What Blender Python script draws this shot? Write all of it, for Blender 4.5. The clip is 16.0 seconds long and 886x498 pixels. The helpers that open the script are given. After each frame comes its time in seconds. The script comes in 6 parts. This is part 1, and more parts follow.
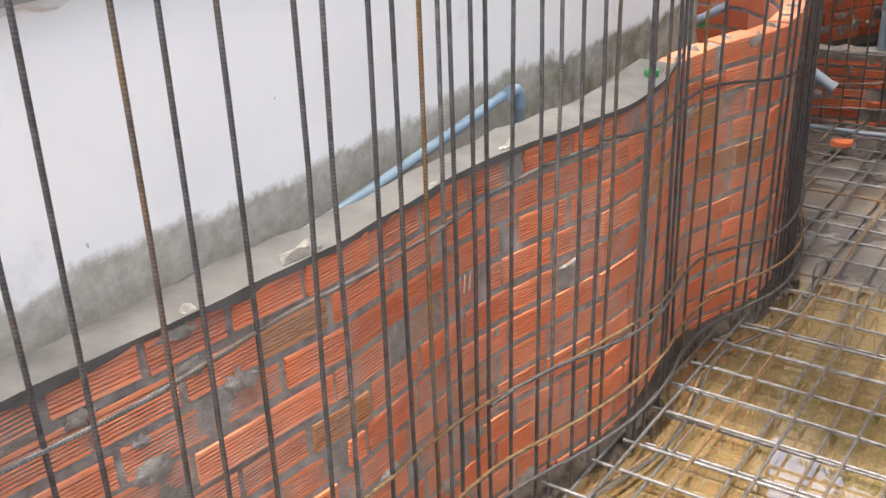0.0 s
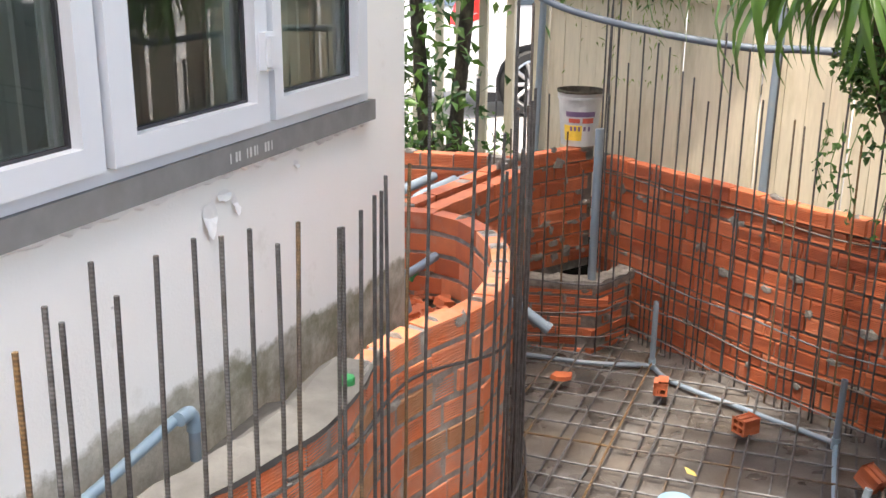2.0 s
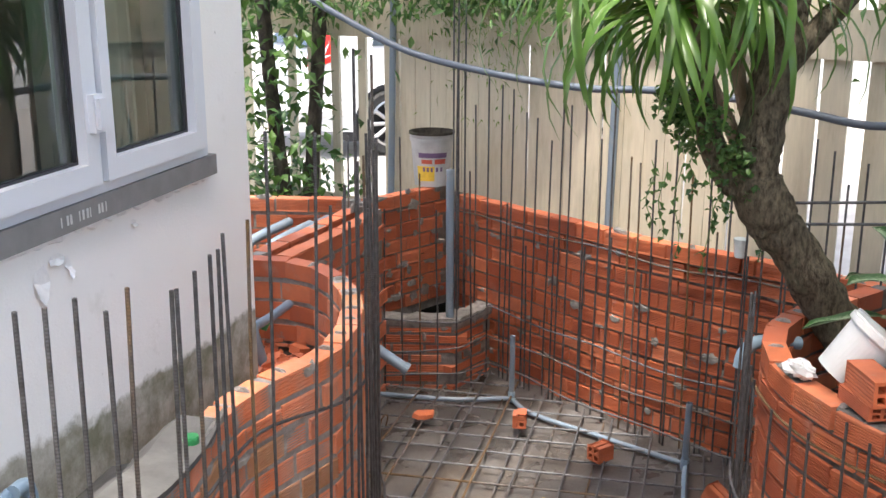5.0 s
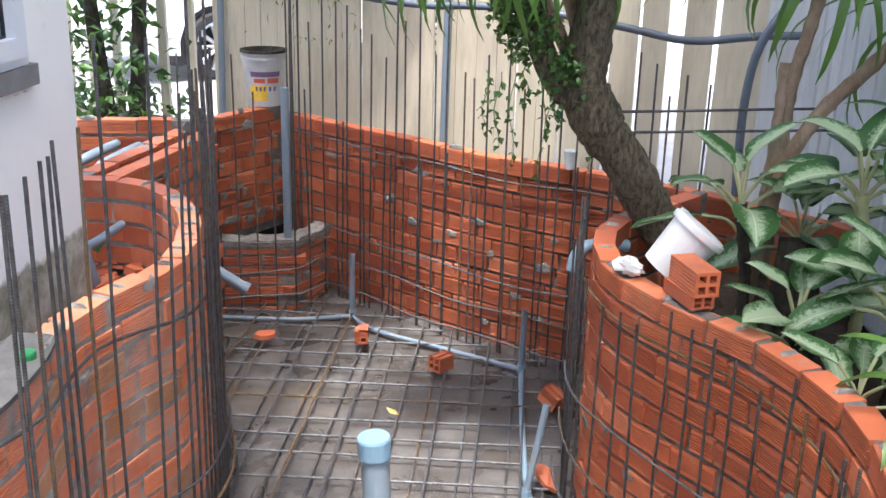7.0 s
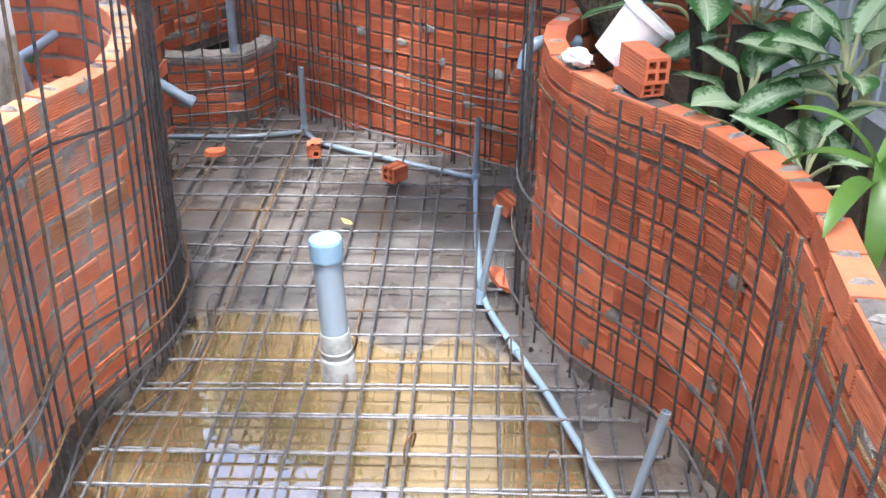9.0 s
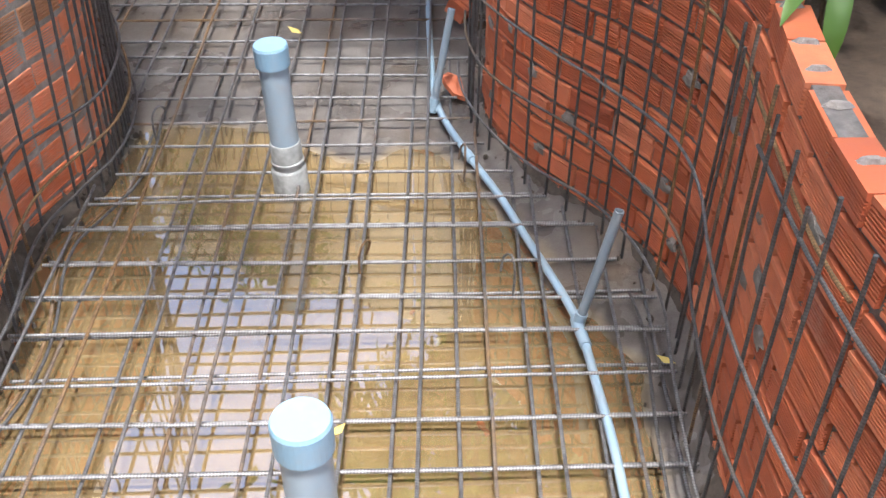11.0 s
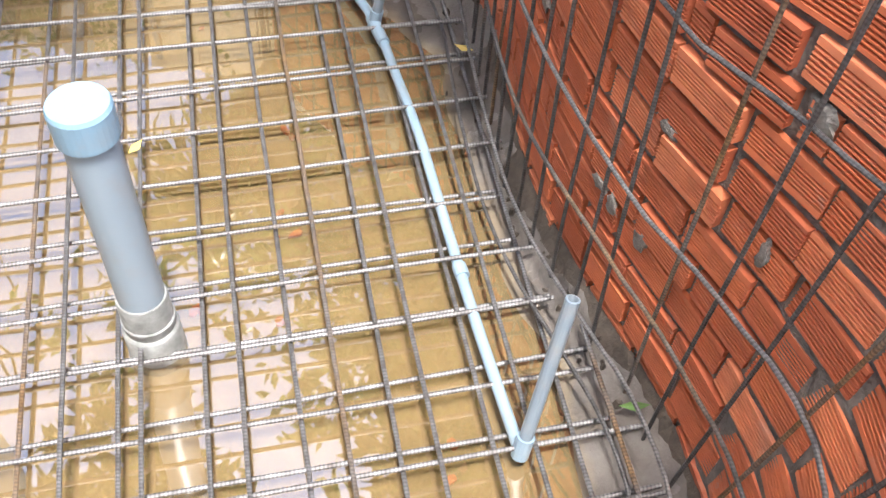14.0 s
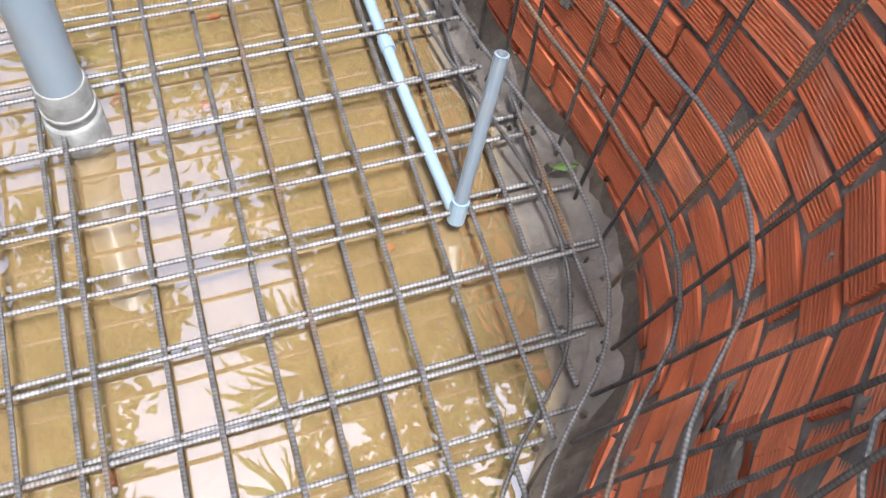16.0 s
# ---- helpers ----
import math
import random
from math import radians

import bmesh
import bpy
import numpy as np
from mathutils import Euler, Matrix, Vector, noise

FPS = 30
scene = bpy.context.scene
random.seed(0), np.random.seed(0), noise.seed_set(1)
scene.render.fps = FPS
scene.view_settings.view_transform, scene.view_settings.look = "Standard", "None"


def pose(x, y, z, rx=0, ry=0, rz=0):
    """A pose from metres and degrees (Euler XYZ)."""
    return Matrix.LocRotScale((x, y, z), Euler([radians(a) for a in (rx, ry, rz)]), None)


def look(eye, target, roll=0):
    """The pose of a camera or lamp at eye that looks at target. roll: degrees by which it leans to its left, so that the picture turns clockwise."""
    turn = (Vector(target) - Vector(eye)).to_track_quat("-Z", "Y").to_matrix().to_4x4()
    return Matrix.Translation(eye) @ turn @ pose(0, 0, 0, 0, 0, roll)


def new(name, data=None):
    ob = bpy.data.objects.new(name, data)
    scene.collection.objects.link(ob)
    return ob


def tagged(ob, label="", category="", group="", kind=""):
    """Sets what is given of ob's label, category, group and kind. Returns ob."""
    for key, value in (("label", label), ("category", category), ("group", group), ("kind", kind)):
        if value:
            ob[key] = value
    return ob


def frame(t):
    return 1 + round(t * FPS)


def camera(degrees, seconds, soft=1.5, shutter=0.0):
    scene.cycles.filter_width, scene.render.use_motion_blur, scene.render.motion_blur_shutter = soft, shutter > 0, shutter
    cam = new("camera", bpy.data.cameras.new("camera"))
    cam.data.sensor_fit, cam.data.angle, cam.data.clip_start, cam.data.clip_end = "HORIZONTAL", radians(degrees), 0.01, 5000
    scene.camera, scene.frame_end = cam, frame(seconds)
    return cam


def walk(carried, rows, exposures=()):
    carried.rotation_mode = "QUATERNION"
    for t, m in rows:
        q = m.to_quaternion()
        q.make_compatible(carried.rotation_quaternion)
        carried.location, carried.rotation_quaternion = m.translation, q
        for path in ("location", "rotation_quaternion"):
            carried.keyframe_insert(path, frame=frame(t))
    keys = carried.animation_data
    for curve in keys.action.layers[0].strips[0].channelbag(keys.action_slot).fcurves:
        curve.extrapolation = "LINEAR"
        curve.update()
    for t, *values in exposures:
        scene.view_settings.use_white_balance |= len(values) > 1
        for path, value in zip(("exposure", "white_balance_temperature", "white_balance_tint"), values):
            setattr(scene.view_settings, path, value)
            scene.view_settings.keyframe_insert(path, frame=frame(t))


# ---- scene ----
cam = camera(46.8, 16.0)
PATH = [
    (0, (0.248, 0.21, 2.043), (0.071, 2.001, 1.17), -2.8),
    (0.5, (0.209, 0.408, 2.112), (0.285, 2.218, 1.266), -0.7),
    (1, (0.236, 0.535, 2.137), (0.463, 2.357, 1.344), 0.4),
    (1.5, (0.34, 0.64, 2.214), (0.595, 2.48, 1.473), 0.1),
    (2, (0.432, 0.703, 2.291), (0.75, 2.588, 1.706), 0.6),
    (2.5, (0.484, 0.728, 2.315), (0.819, 2.633, 1.807), 0.3),
    (3, (0.489, 0.729, 2.321), (0.852, 2.637, 1.843), 0.2),
    (3.2, (0.488, 0.705, 2.336), (0.865, 2.612, 1.865), -0.0),
    (5.3, (0.521, 0.626, 2.356), (1.13, 2.453, 1.817), 0.3),
    (5.5, (0.506, 0.617, 2.345), (1.152, 2.428, 1.795), 0.4),
    (6, (0.496, 0.606, 2.334), (1.218, 2.385, 1.775), 0.7),
    (6.5, (0.471, 0.599, 2.303), (1.259, 2.339, 1.71), 1.0),
    (7, (0.476, 0.601, 2.286), (1.324, 2.294, 1.643), 1.5),
    (7.5, (0.469, 0.587, 2.257), (1.349, 2.251, 1.579), 1.4),
    (8, (0.497, 0.587, 2.218), (1.379, 2.21, 1.45), 1.4),
    (8.5, (0.509, 0.583, 2.2), (1.393, 2.175, 1.375), 1.0),
    (9, (0.521, 0.578, 2.159), (1.378, 2.122, 1.22), 0.8),
    (9.2, (0.532, 0.579, 2.15), (1.379, 2.099, 1.165), 0.7),
    (11.3, (0.554, 0.582, 2.05), (1.381, 1.888, 0.781), 1.5),
    (11.5, (0.547, 0.569, 2.019), (1.369, 1.848, 0.719), 1.8),
    (12, (0.55, 0.557, 2.002), (1.351, 1.77, 0.628), 0.6),
    (12.5, (0.561, 0.536, 1.982), (1.367, 1.693, 0.565), 0.4),
    (13, (0.547, 0.511, 1.963), (1.393, 1.591, 0.507), 2.9),
    (13.5, (0.54, 0.486, 1.949), (1.431, 1.489, 0.465), 4.1),
    (14, (0.534, 0.454, 1.923), (1.464, 1.339, 0.39), 5.2),
    (14.5, (0.537, 0.43, 1.895), (1.439, 1.189, 0.28), 4.9),
    (15, (0.512, 0.406, 1.874), (1.408, 1.066, 0.213), 7.0),
    (15.5, (0.463, 0.396, 1.869), (1.362, 0.971, 0.177), 9.1),
    (16, (0.462, 0.391, 1.855), (1.306, 0.969, 0.137), 9.5),
]
EXPOSURES = [(t, e, k, 10) for t, e, k in ((0.0, 2.42, 7000), (1.5, 2.45, 7200), (3.0, 2.5, 7200), (5.5, 2.28, 6600), (7.5, 2.55, 6100), (9.0, 2.85, 6000), (12.0, 2.22, 6400), (14.0, 2.42, 6450), (16.0, 2.2, 6150))]
walk(cam, [(t, look(eye, target, roll)) for t, eye, target, roll in PATH], EXPOSURES)

# ---- light ----
SUN_EL, SUN_AZ = 74.0, 212.0      # degrees; azimuth clockwise from +y
world = bpy.data.worlds.new("sky")
scene.world = world
world.use_nodes = True
wn = world.node_tree
sky = wn.nodes.new("ShaderNodeTexSky")
sky.sky_type, sky.sun_disc = "NISHITA", False
sky.sun_elevation, sky.sun_rotation = radians(SUN_EL), radians(SUN_AZ)
sky.air_density, sky.dust_density, sky.ozone_density = 1.0, 4.0, 0.6
wn.links.new(sky.outputs[0], wn.nodes["Background"].inputs[0])
wn.nodes["Background"].inputs[1].default_value = 0.15
sun = new("sun", bpy.data.lights.new("sun", "SUN"))
sun.data.energy, sun.data.angle, sun.data.color = 1.5, radians(3.5), (1.0, 0.97, 0.93)
_a, _e = radians(SUN_AZ), radians(SUN_EL)
_d = Vector((math.sin(_a) * math.cos(_e), math.cos(_a) * math.cos(_e), math.sin(_e)))
sun.matrix_world = look(_d * 20, (0, 0, 0))


# ---- materials ----
class Mat:
    """A small builder round one node material."""

    def __init__(self, name, rough=0.7, metal=0.0, spec=0.5):
        self.m = bpy.data.materials.new(name)
        self.m.use_nodes = True
        self.t = self.m.node_tree
        self.b = self.t.nodes["Principled BSDF"]
        self.b.inputs["Roughness"].default_value = rough
        self.b.inputs["Metallic"].default_value = metal
        self.b.inputs["Specular IOR Level"].default_value = spec
        self.geo = self.node("ShaderNodeNewGeometry")

    def node(self, kind, operation=None, blend=None, uv_map=None):
        n = self.t.nodes.new(kind)
        if operation:
            n.operation = operation
        if blend:
            n.data_type, n.blend_type = "RGBA", blend
        if uv_map:
            n.uv_map = uv_map
        return n

    def link(self, a, b):
        self.t.links.new(a, b)

    def noise(self, scale, detail=4.0, rough=0.55, vec=None, stretch=None):
        n = self.node("ShaderNodeTexNoise")
        n.inputs["Scale"].default_value, n.inputs["Detail"].default_value, n.inputs["Roughness"].default_value = scale, detail, rough
        src = vec or self.geo.outputs["Position"]
        if stretch:
            v = self.node("ShaderNodeVectorMath", operation="MULTIPLY")
            v.inputs[1].default_value = stretch
            self.link(src, v.inputs[0])
            src = v.outputs[0]
        self.link(src, n.inputs["Vector"])
        return n.outputs["Fac"]

    def ramp(self, fac, stops):
        r = self.node("ShaderNodeValToRGB")
        e = r.color_ramp.elements
        while len(e) < len(stops):
            e.new(0.5)
        for el, (p, c) in zip(e, stops):
            el.position, el.color = p, (*c, 1) if len(c) == 3 else c
        self.link(fac, r.inputs[0])
        return r.outputs[0]

    def step(self, fac, a, b):
        r = self.node("ShaderNodeMapRange")
        r.inputs[1].default_value, r.inputs[2].default_value = a, b
        self.link(fac, r.inputs[0])
        return r.outputs[0]

    def mix(self, fac, a, b, how="MIX"):
        n = self.node("ShaderNodeMix", blend=how)
        for sock, v in ((n.inputs[0], fac), (n.inputs[6], a), (n.inputs[7], b)):
            if isinstance(v, (int, float)):
                sock.default_value = v
            elif isinstance(v, tuple):
                sock.default_value = (*v, 1)
            else:
                self.link(v, sock)
        return n.outputs[2]

    def math(self, op, a, b=0.0):
        n = self.node("ShaderNodeMath", operation=op)
        for sock, v in zip(n.inputs, (a, b)):
            if isinstance(v, (int, float)):
                sock.default_value = v
            else:
                self.link(v, sock)
        return n.outputs[0]

    def colour(self, c):
        if isinstance(c, tuple):
            self.b.inputs["Base Color"].default_value = (*c, 1)
        else:
            self.link(c, self.b.inputs["Base Color"])
        return self

    def rough(self, f):
        self.link(f, self.b.inputs["Roughness"])
        return self

    def bump(self, h, strength=0.5, dist=0.01):
        n = self.node("ShaderNodeBump")
        n.inputs["Strength"].default_value, n.inputs["Distance"].default_value = strength, dist
        self.link(h, n.inputs["Height"])
        self.link(n.outputs[0], self.b.inputs["Normal"])
        return self

    def rand(self):
        return self.node("ShaderNodeObjectInfo").outputs["Random"]

    def uv(self):
        s = self.node("ShaderNodeSeparateXYZ")
        self.link(self.node("ShaderNodeUVMap", uv_map="UVMap").outputs[0], s.inputs[0])
        return s.outputs[0], s.outputs[1]


def brick_material(name, tint=1.0):
    k = Mat(name, 0.6, spec=0.45)
    base = k.ramp(k.rand(), [(0.0, (0.40 * tint, 0.095, 0.040)), (0.35, (0.52 * tint, 0.138, 0.057)), (0.7, (0.60 * tint, 0.165, 0.066)), (1.0, (0.69 * tint, 0.235, 0.115))])
    cloud = k.noise(14, 5)
    base = k.mix(k.step(cloud, 0.35, 0.75), base, k.mix(0.5, base, (0.30, 0.10, 0.065)))
    dust = k.step(k.noise(5, 6, 0.65), 0.60, 0.80)
    base = k.mix(k.math("MULTIPLY", dust, 0.55), base, (0.46, 0.33, 0.26))
    smear = k.step(k.noise(9, 8, 0.7), 0.64, 0.74)
    base = k.mix(k.math("MULTIPLY", smear, 0.7), base, (0.27, 0.24, 0.215))
    k.colour(base)
    return k.bump(k.noise(220, 3), 0.25, 0.002).m


def lit_washed_brick_material():
    """Bricks under a thin film of cement, some of them dull ochre."""
    k = Mat("lit_cement_washed_brick", 0.9, spec=0.2)
    # base and film also lightened in place of light that misses the left wall
    base = k.ramp(k.rand(), [(0.0, (0.62, 0.175, 0.075)), (0.5, (0.76, 0.235, 0.100)), (0.88, (0.80, 0.275, 0.135)), (0.93, (0.50, 0.235, 0.095)), (1.0, (0.42, 0.20, 0.09))])
    base = k.mix(k.step(k.noise(14, 5), 0.35, 0.75), base, k.mix(0.4, base, (0.40, 0.15, 0.09)))
    film = k.math("ADD", k.math("MULTIPLY", k.step(k.noise(4, 6, 0.65), 0.42, 0.75), 0.34), k.math("MULTIPLY", k.step(k.noise(30, 6, 0.7), 0.45, 0.7), 0.15))
    base = k.mix(film, base, (0.60, 0.46, 0.38))
    base = k.mix(k.math("MULTIPLY", k.step(k.noise(8, 8, 0.7), 0.66, 0.76), 0.6), base, (0.40, 0.36, 0.32))
    k.colour(base)
    return k.bump(k.noise(220, 3), 0.25, 0.002).m


def mortar_material(name="mortar", pale=1.0):
    k = Mat(name, 0.95, spec=0.2)
    c = k.ramp(k.noise(22, 6, 0.65), [(0.25, (0.13 * pale, 0.121 * pale, 0.11 * pale)), (0.55, (0.26 * pale, 0.245 * pale, 0.225 * pale)), (0.8, (0.38 * pale, 0.365 * pale, 0.34 * pale))])
    k.colour(k.mix(k.step(k.noise(4, 3), 0.62, 0.8), c, (0.24, 0.19, 0.16)))
    return k.bump(k.noise(90, 6, 0.7), 0.9, 0.012).m


def rebar_material(name, rust, pale=1.0):
    k = Mat(name, 0.45, 0.5)
    u, v = k.uv()
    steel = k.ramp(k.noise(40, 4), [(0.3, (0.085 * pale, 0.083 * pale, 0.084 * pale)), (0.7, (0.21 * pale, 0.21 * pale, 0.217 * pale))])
    red = k.ramp(k.noise(60, 5), [(0.3, (0.12, 0.072, 0.04)), (0.7, (0.31, 0.195, 0.095))])
    f = k.step(k.math("ADD", k.math("MULTIPLY", k.noise(3.0, 4, 0.6), 0.6), k.math("MULTIPLY", k.rand(), 0.4)), rust - 0.08, rust + 0.08)
    wave = k.math("SINE", k.math("MULTIPLY", k.math("ADD", u, k.math("MULTIPLY", v, 0.004)), 2 * math.pi / 0.0085))
    rib_shade = k.math("MULTIPLY", k.step(wave, 0.35, -0.5), 0.42)      # shade between the ribs, put into the colour
    k.colour(k.mix(rib_shade, k.mix(f, steel, red), (0.03, 0.025, 0.022)))
    k.rough(k.step(f, -1.4, 1.0))
    return k.bump(wave, 0.22, 0.001).m


def pvc_material(name, c, rough=0.35):
    k = Mat(name, rough)
    d = k.noise(12, 5, 0.6)
    k.colour(k.mix(k.step(d, 0.5, 0.8), c, tuple(0.6 * x + 0.4 * y for x, y in zip(c, (0.30, 0.27, 0.22)))))
    return k.bump(k.noise(60, 3), 0.08, 0.003).m


def plaster_material():
    k = Mat("white_plaster", 0.9, spec=0.2)
    p = k.node("ShaderNodeSeparateXYZ")
    k.link(k.geo.outputs["Position"], p.inputs[0])
    paint = k.mix(k.step(k.noise(1.6, 5), 0.35, 0.75), (0.90, 0.885, 0.85), (0.85, 0.835, 0.80))
    paint = k.mix(k.math("MULTIPLY", k.step(k.noise(3.5, 7, 0.7), 0.60, 0.72), 0.35), paint, (0.55, 0.52, 0.46))
    spots = k.step(k.noise(26, 3), 0.74, 0.78)
    paint = k.mix(k.math("MULTIPLY", spots, 0.6), paint, (0.30, 0.28, 0.25))
    cement = k.ramp(k.noise(24, 7, 0.75), [(0.3, (0.33, 0.305, 0.25)), (0.7, (0.56, 0.525, 0.45))])
    moss = k.math("MULTIPLY", k.step(p.outputs[1], 2.9, 3.5), k.step(k.noise(7, 6, 0.65), 0.40, 0.62))
    cement = k.mix(k.math("MULTIPLY", moss, 0.8), cement, (0.145, 0.145, 0.078))
    # bare cement where the paint has fallen off near the foot, with an edge of its own
    edge = k.math("ADD", p.outputs[2], k.math("MULTIPLY", k.noise(3.2, 8, 0.68), -0.22))
    far = k.math("MULTIPLY", k.step(p.outputs[1], 4.2, 2.9), 0.085)
    bare = k.step(k.math("SUBTRACT", edge, far), 1.012, 0.985)
    k.colour(k.mix(bare, paint, cement))
    return k.bump(k.math("ADD", k.noise(120, 4), k.math("MULTIPLY", k.noise(12, 5), 1.5)), 0.3, 0.004).m


def floor_material():
    k = Mat("cement_floor", 0.8, spec=0.4)
    p = k.node("ShaderNodeSeparateXYZ")
    k.link(k.geo.outputs["Position"], p.inputs[0])
    dry = k.ramp(k.noise(6, 8, 0.65), [(0.25, (0.05, 0.043, 0.037)), (0.5, (0.105, 0.094, 0.085)), (0.8, (0.20, 0.186, 0.172))])
    dry = k.mix(k.step(k.noise(2.2, 4), 0.5, 0.7), dry, (0.12, 0.095, 0.072))
    mud = k.ramp(k.noise(5, 7, 0.6), [(0.25, (0.185, 0.137, 0.07)), (0.55, (0.32, 0.245, 0.14)), (0.85, (0.46, 0.37, 0.24))])
    low = k.step(k.math("ADD", p.outputs[2], k.math("MULTIPLY", k.noise(9, 4), 0.012)), 0.020, 0.006)
    k.colour(k.mix(low, dry, mud))
    k.rough(k.step(k.noise(3, 4), 0.2, 1.1))
    return k.bump(k.math("ADD", k.noise(70, 6, 0.7), k.noise(9, 4)), 0.5, 0.01).m


def water_material():
    m = bpy.data.materials.new("muddy_water")
    m.use_nodes = True
    t = m.node_tree
    t.nodes.clear()
    out, mixer = t.nodes.new("ShaderNodeOutputMaterial"), t.nodes.new("ShaderNodeMixShader")
    clear, gloss, fres = t.nodes.new("ShaderNodeBsdfTransparent"), t.nodes.new("ShaderNodeBsdfGlossy"), t.nodes.new("ShaderNodeFresnel")
    silt, body = t.nodes.new("ShaderNodeBsdfDiffuse"), t.nodes.new("ShaderNodeMixShader")
    clear.inputs[0].default_value = (0.95, 0.88, 0.72, 1)
    silt.inputs[0].default_value = (0.36, 0.26, 0.13, 1)
    body.inputs[0].default_value = 0.35
    gloss.inputs["Roughness"].default_value = 0.015
    fres.inputs[0].default_value = 3.0
    wave, bump = t.nodes.new("ShaderNodeTexNoise"), t.nodes.new("ShaderNodeBump")
    wave.inputs["Scale"].default_value = 7.0
    bump.inputs["Strength"].default_value, bump.inputs["Distance"].default_value = 0.03, 0.01
    t.links.new(t.nodes.new("ShaderNodeNewGeometry").outputs["Position"], wave.inputs["Vector"])
    t.links.new(wave.outputs["Fac"], bump.inputs["Height"])
    t.links.new(bump.outputs[0], gloss.inputs["Normal"])
    t.links.new(clear.outputs[0], body.inputs[1])
    t.links.new(silt.outputs[0], body.inputs[2])
    t.links.new(fres.outputs[0], mixer.inputs[0])
    t.links.new(body.outputs[0], mixer.inputs[1])
    t.links.new(gloss.outputs[0], mixer.inputs[2])
    t.links.new(mixer.outputs[0], out.inputs[0])
    return m


def glass_material():
    m = bpy.data.materials.new("window_glass")
    m.use_nodes = True
    t = m.node_tree
    t.nodes.clear()
    out, mixer = t.nodes.new("ShaderNodeOutputMaterial"), t.nodes.new("ShaderNodeMixShader")
    clear, gloss, fres = t.nodes.new("ShaderNodeBsdfTransparent"), t.nodes.new("ShaderNodeBsdfGlossy"), t.nodes.new("ShaderNodeFresnel")
    clear.inputs[0].default_value = (0.80, 0.88, 0.85, 1)
    gloss.inputs["Roughness"].default_value = 0.0
    fres.inputs[0].default_value = 2.1
    t.links.new(fres.outputs[0], mixer.inputs[0])
    t.links.new(clear.outputs[0], mixer.inputs[1])
    t.links.new(gloss.outputs[0], mixer.inputs[2])
    t.links.new(mixer.outputs[0], out.inputs[0])
    return m


def plain(name, c, rough=0.6, metal=0.0, grain=30.0, vary=0.25, bump=0.2):
    k = Mat(name, rough, metal)
    dark = tuple(x * (1 - vary) for x in c)
    f = k.math("ADD", k.math("MULTIPLY", k.noise(grain, 5), 0.6), k.math("MULTIPLY", k.noise(grain / 9, 4), 0.4))
    k.colour(k.mix(k.step(f, 0.35, 0.65), dark, c))
    return k.bump(k.noise(grain * 3, 4), bump, 0.004).m


def plank_material(name, c, dirt):
    k = Mat(name, 0.8, spec=0.3)
    grain = k.noise(9, 6, 0.6, stretch=(6, 6, 0.7))
    col = k.mix(k.step(grain, 0.3, 0.7), tuple(x * 0.82 for x in c), c)
    col = k.mix(k.math("MULTIPLY", k.rand(), 0.35), col, tuple(x * 0.8 for x in c))
    stain = k.step(k.noise(2.4, 6, 0.65, stretch=(2.5, 2.5, 0.7)), 0.52, 0.72)
    k.colour(k.mix(k.math("MULTIPLY", stain, 0.6), col, dirt))
    return k.bump(grain, 0.25, 0.004).m


def bark_material(name, a, b, scale=30.0):
    k = Mat(name, 0.95, spec=0.15)
    n = k.noise(scale, 7, 0.7, stretch=(1, 1, 0.45))
    c = k.ramp(n, [(0.3, a), (0.65, b)])
    c = k.mix(k.math("MULTIPLY", k.step(k.noise(7, 5), 0.55, 0.7), 0.6), c, (0.16, 0.17, 0.11))
    k.colour(c)
    return k.bump(n, 1.0, 0.03).m


def leaf_material(name, deep, pale, through_light=0.35, rough=0.4):
    k = Mat(name, rough)
    f = k.node("ShaderNodeNewGeometry").outputs["Random Per Island"]
    mixf = k.math("ADD", k.math("MULTIPLY", f, 0.6), k.math("MULTIPLY", k.noise(6, 3), 0.4))
    c = k.ramp(mixf, [(0.2, deep), (0.8, pale)])
    k.colour(c)
    tr = k.node("ShaderNodeBsdfTranslucent")
    k.link(c, tr.inputs[0])
    ms = k.node("ShaderNodeMixShader")
    ms.inputs[0].default_value = through_light
    k.link(k.b.outputs[0], ms.inputs[1])
    k.link(tr.outputs[0], ms.inputs[2])
    k.link(ms.outputs[0], k.t.nodes["Material Output"].inputs[0])
    return k.m


def variegated_material():
    k = Mat("variegated_leaf", 0.35)
    u, v = k.uv()
    mid = k.math("ABSOLUTE", k.math("SUBTRACT", v, 0.5))
    f = k.math("ADD", mid, k.math("MULTIPLY", k.math("SUBTRACT", k.noise(55, 7, 0.85), 0.5), 1.1))
    f = k.math("ADD", f, k.math("MULTIPLY", k.math("SUBTRACT", k.rand(), 0.5), 0.28))
    green = k.mix(k.noise(8, 3), (0.025, 0.085, 0.022), (0.06, 0.16, 0.04))
    c = k.mix(k.step(f, 0.14, 0.34), (0.42, 0.54, 0.34), green)
    c = k.mix(k.step(mid, 0.018, 0.008), c, (0.66, 0.72, 0.50))
    k.colour(c)
    tr = k.node("ShaderNodeBsdfTranslucent")
    k.link(c, tr.inputs[0])
    ms = k.node("ShaderNodeMixShader")
    ms.inputs[0].default_value = 0.3
    k.link(k.b.outputs[0], ms.inputs[1])
    k.link(tr.outputs[0], ms.inputs[2])
    k.link(ms.outputs[0], k.t.nodes["Material Output"].inputs[0])
    return k.bump(k.math("ABSOLUTE", k.math("SINE", k.math("MULTIPLY", k.math("ADD", u, k.math("MULTIPLY", mid, -0.5)), 60.0))), 0.15, 0.003).m


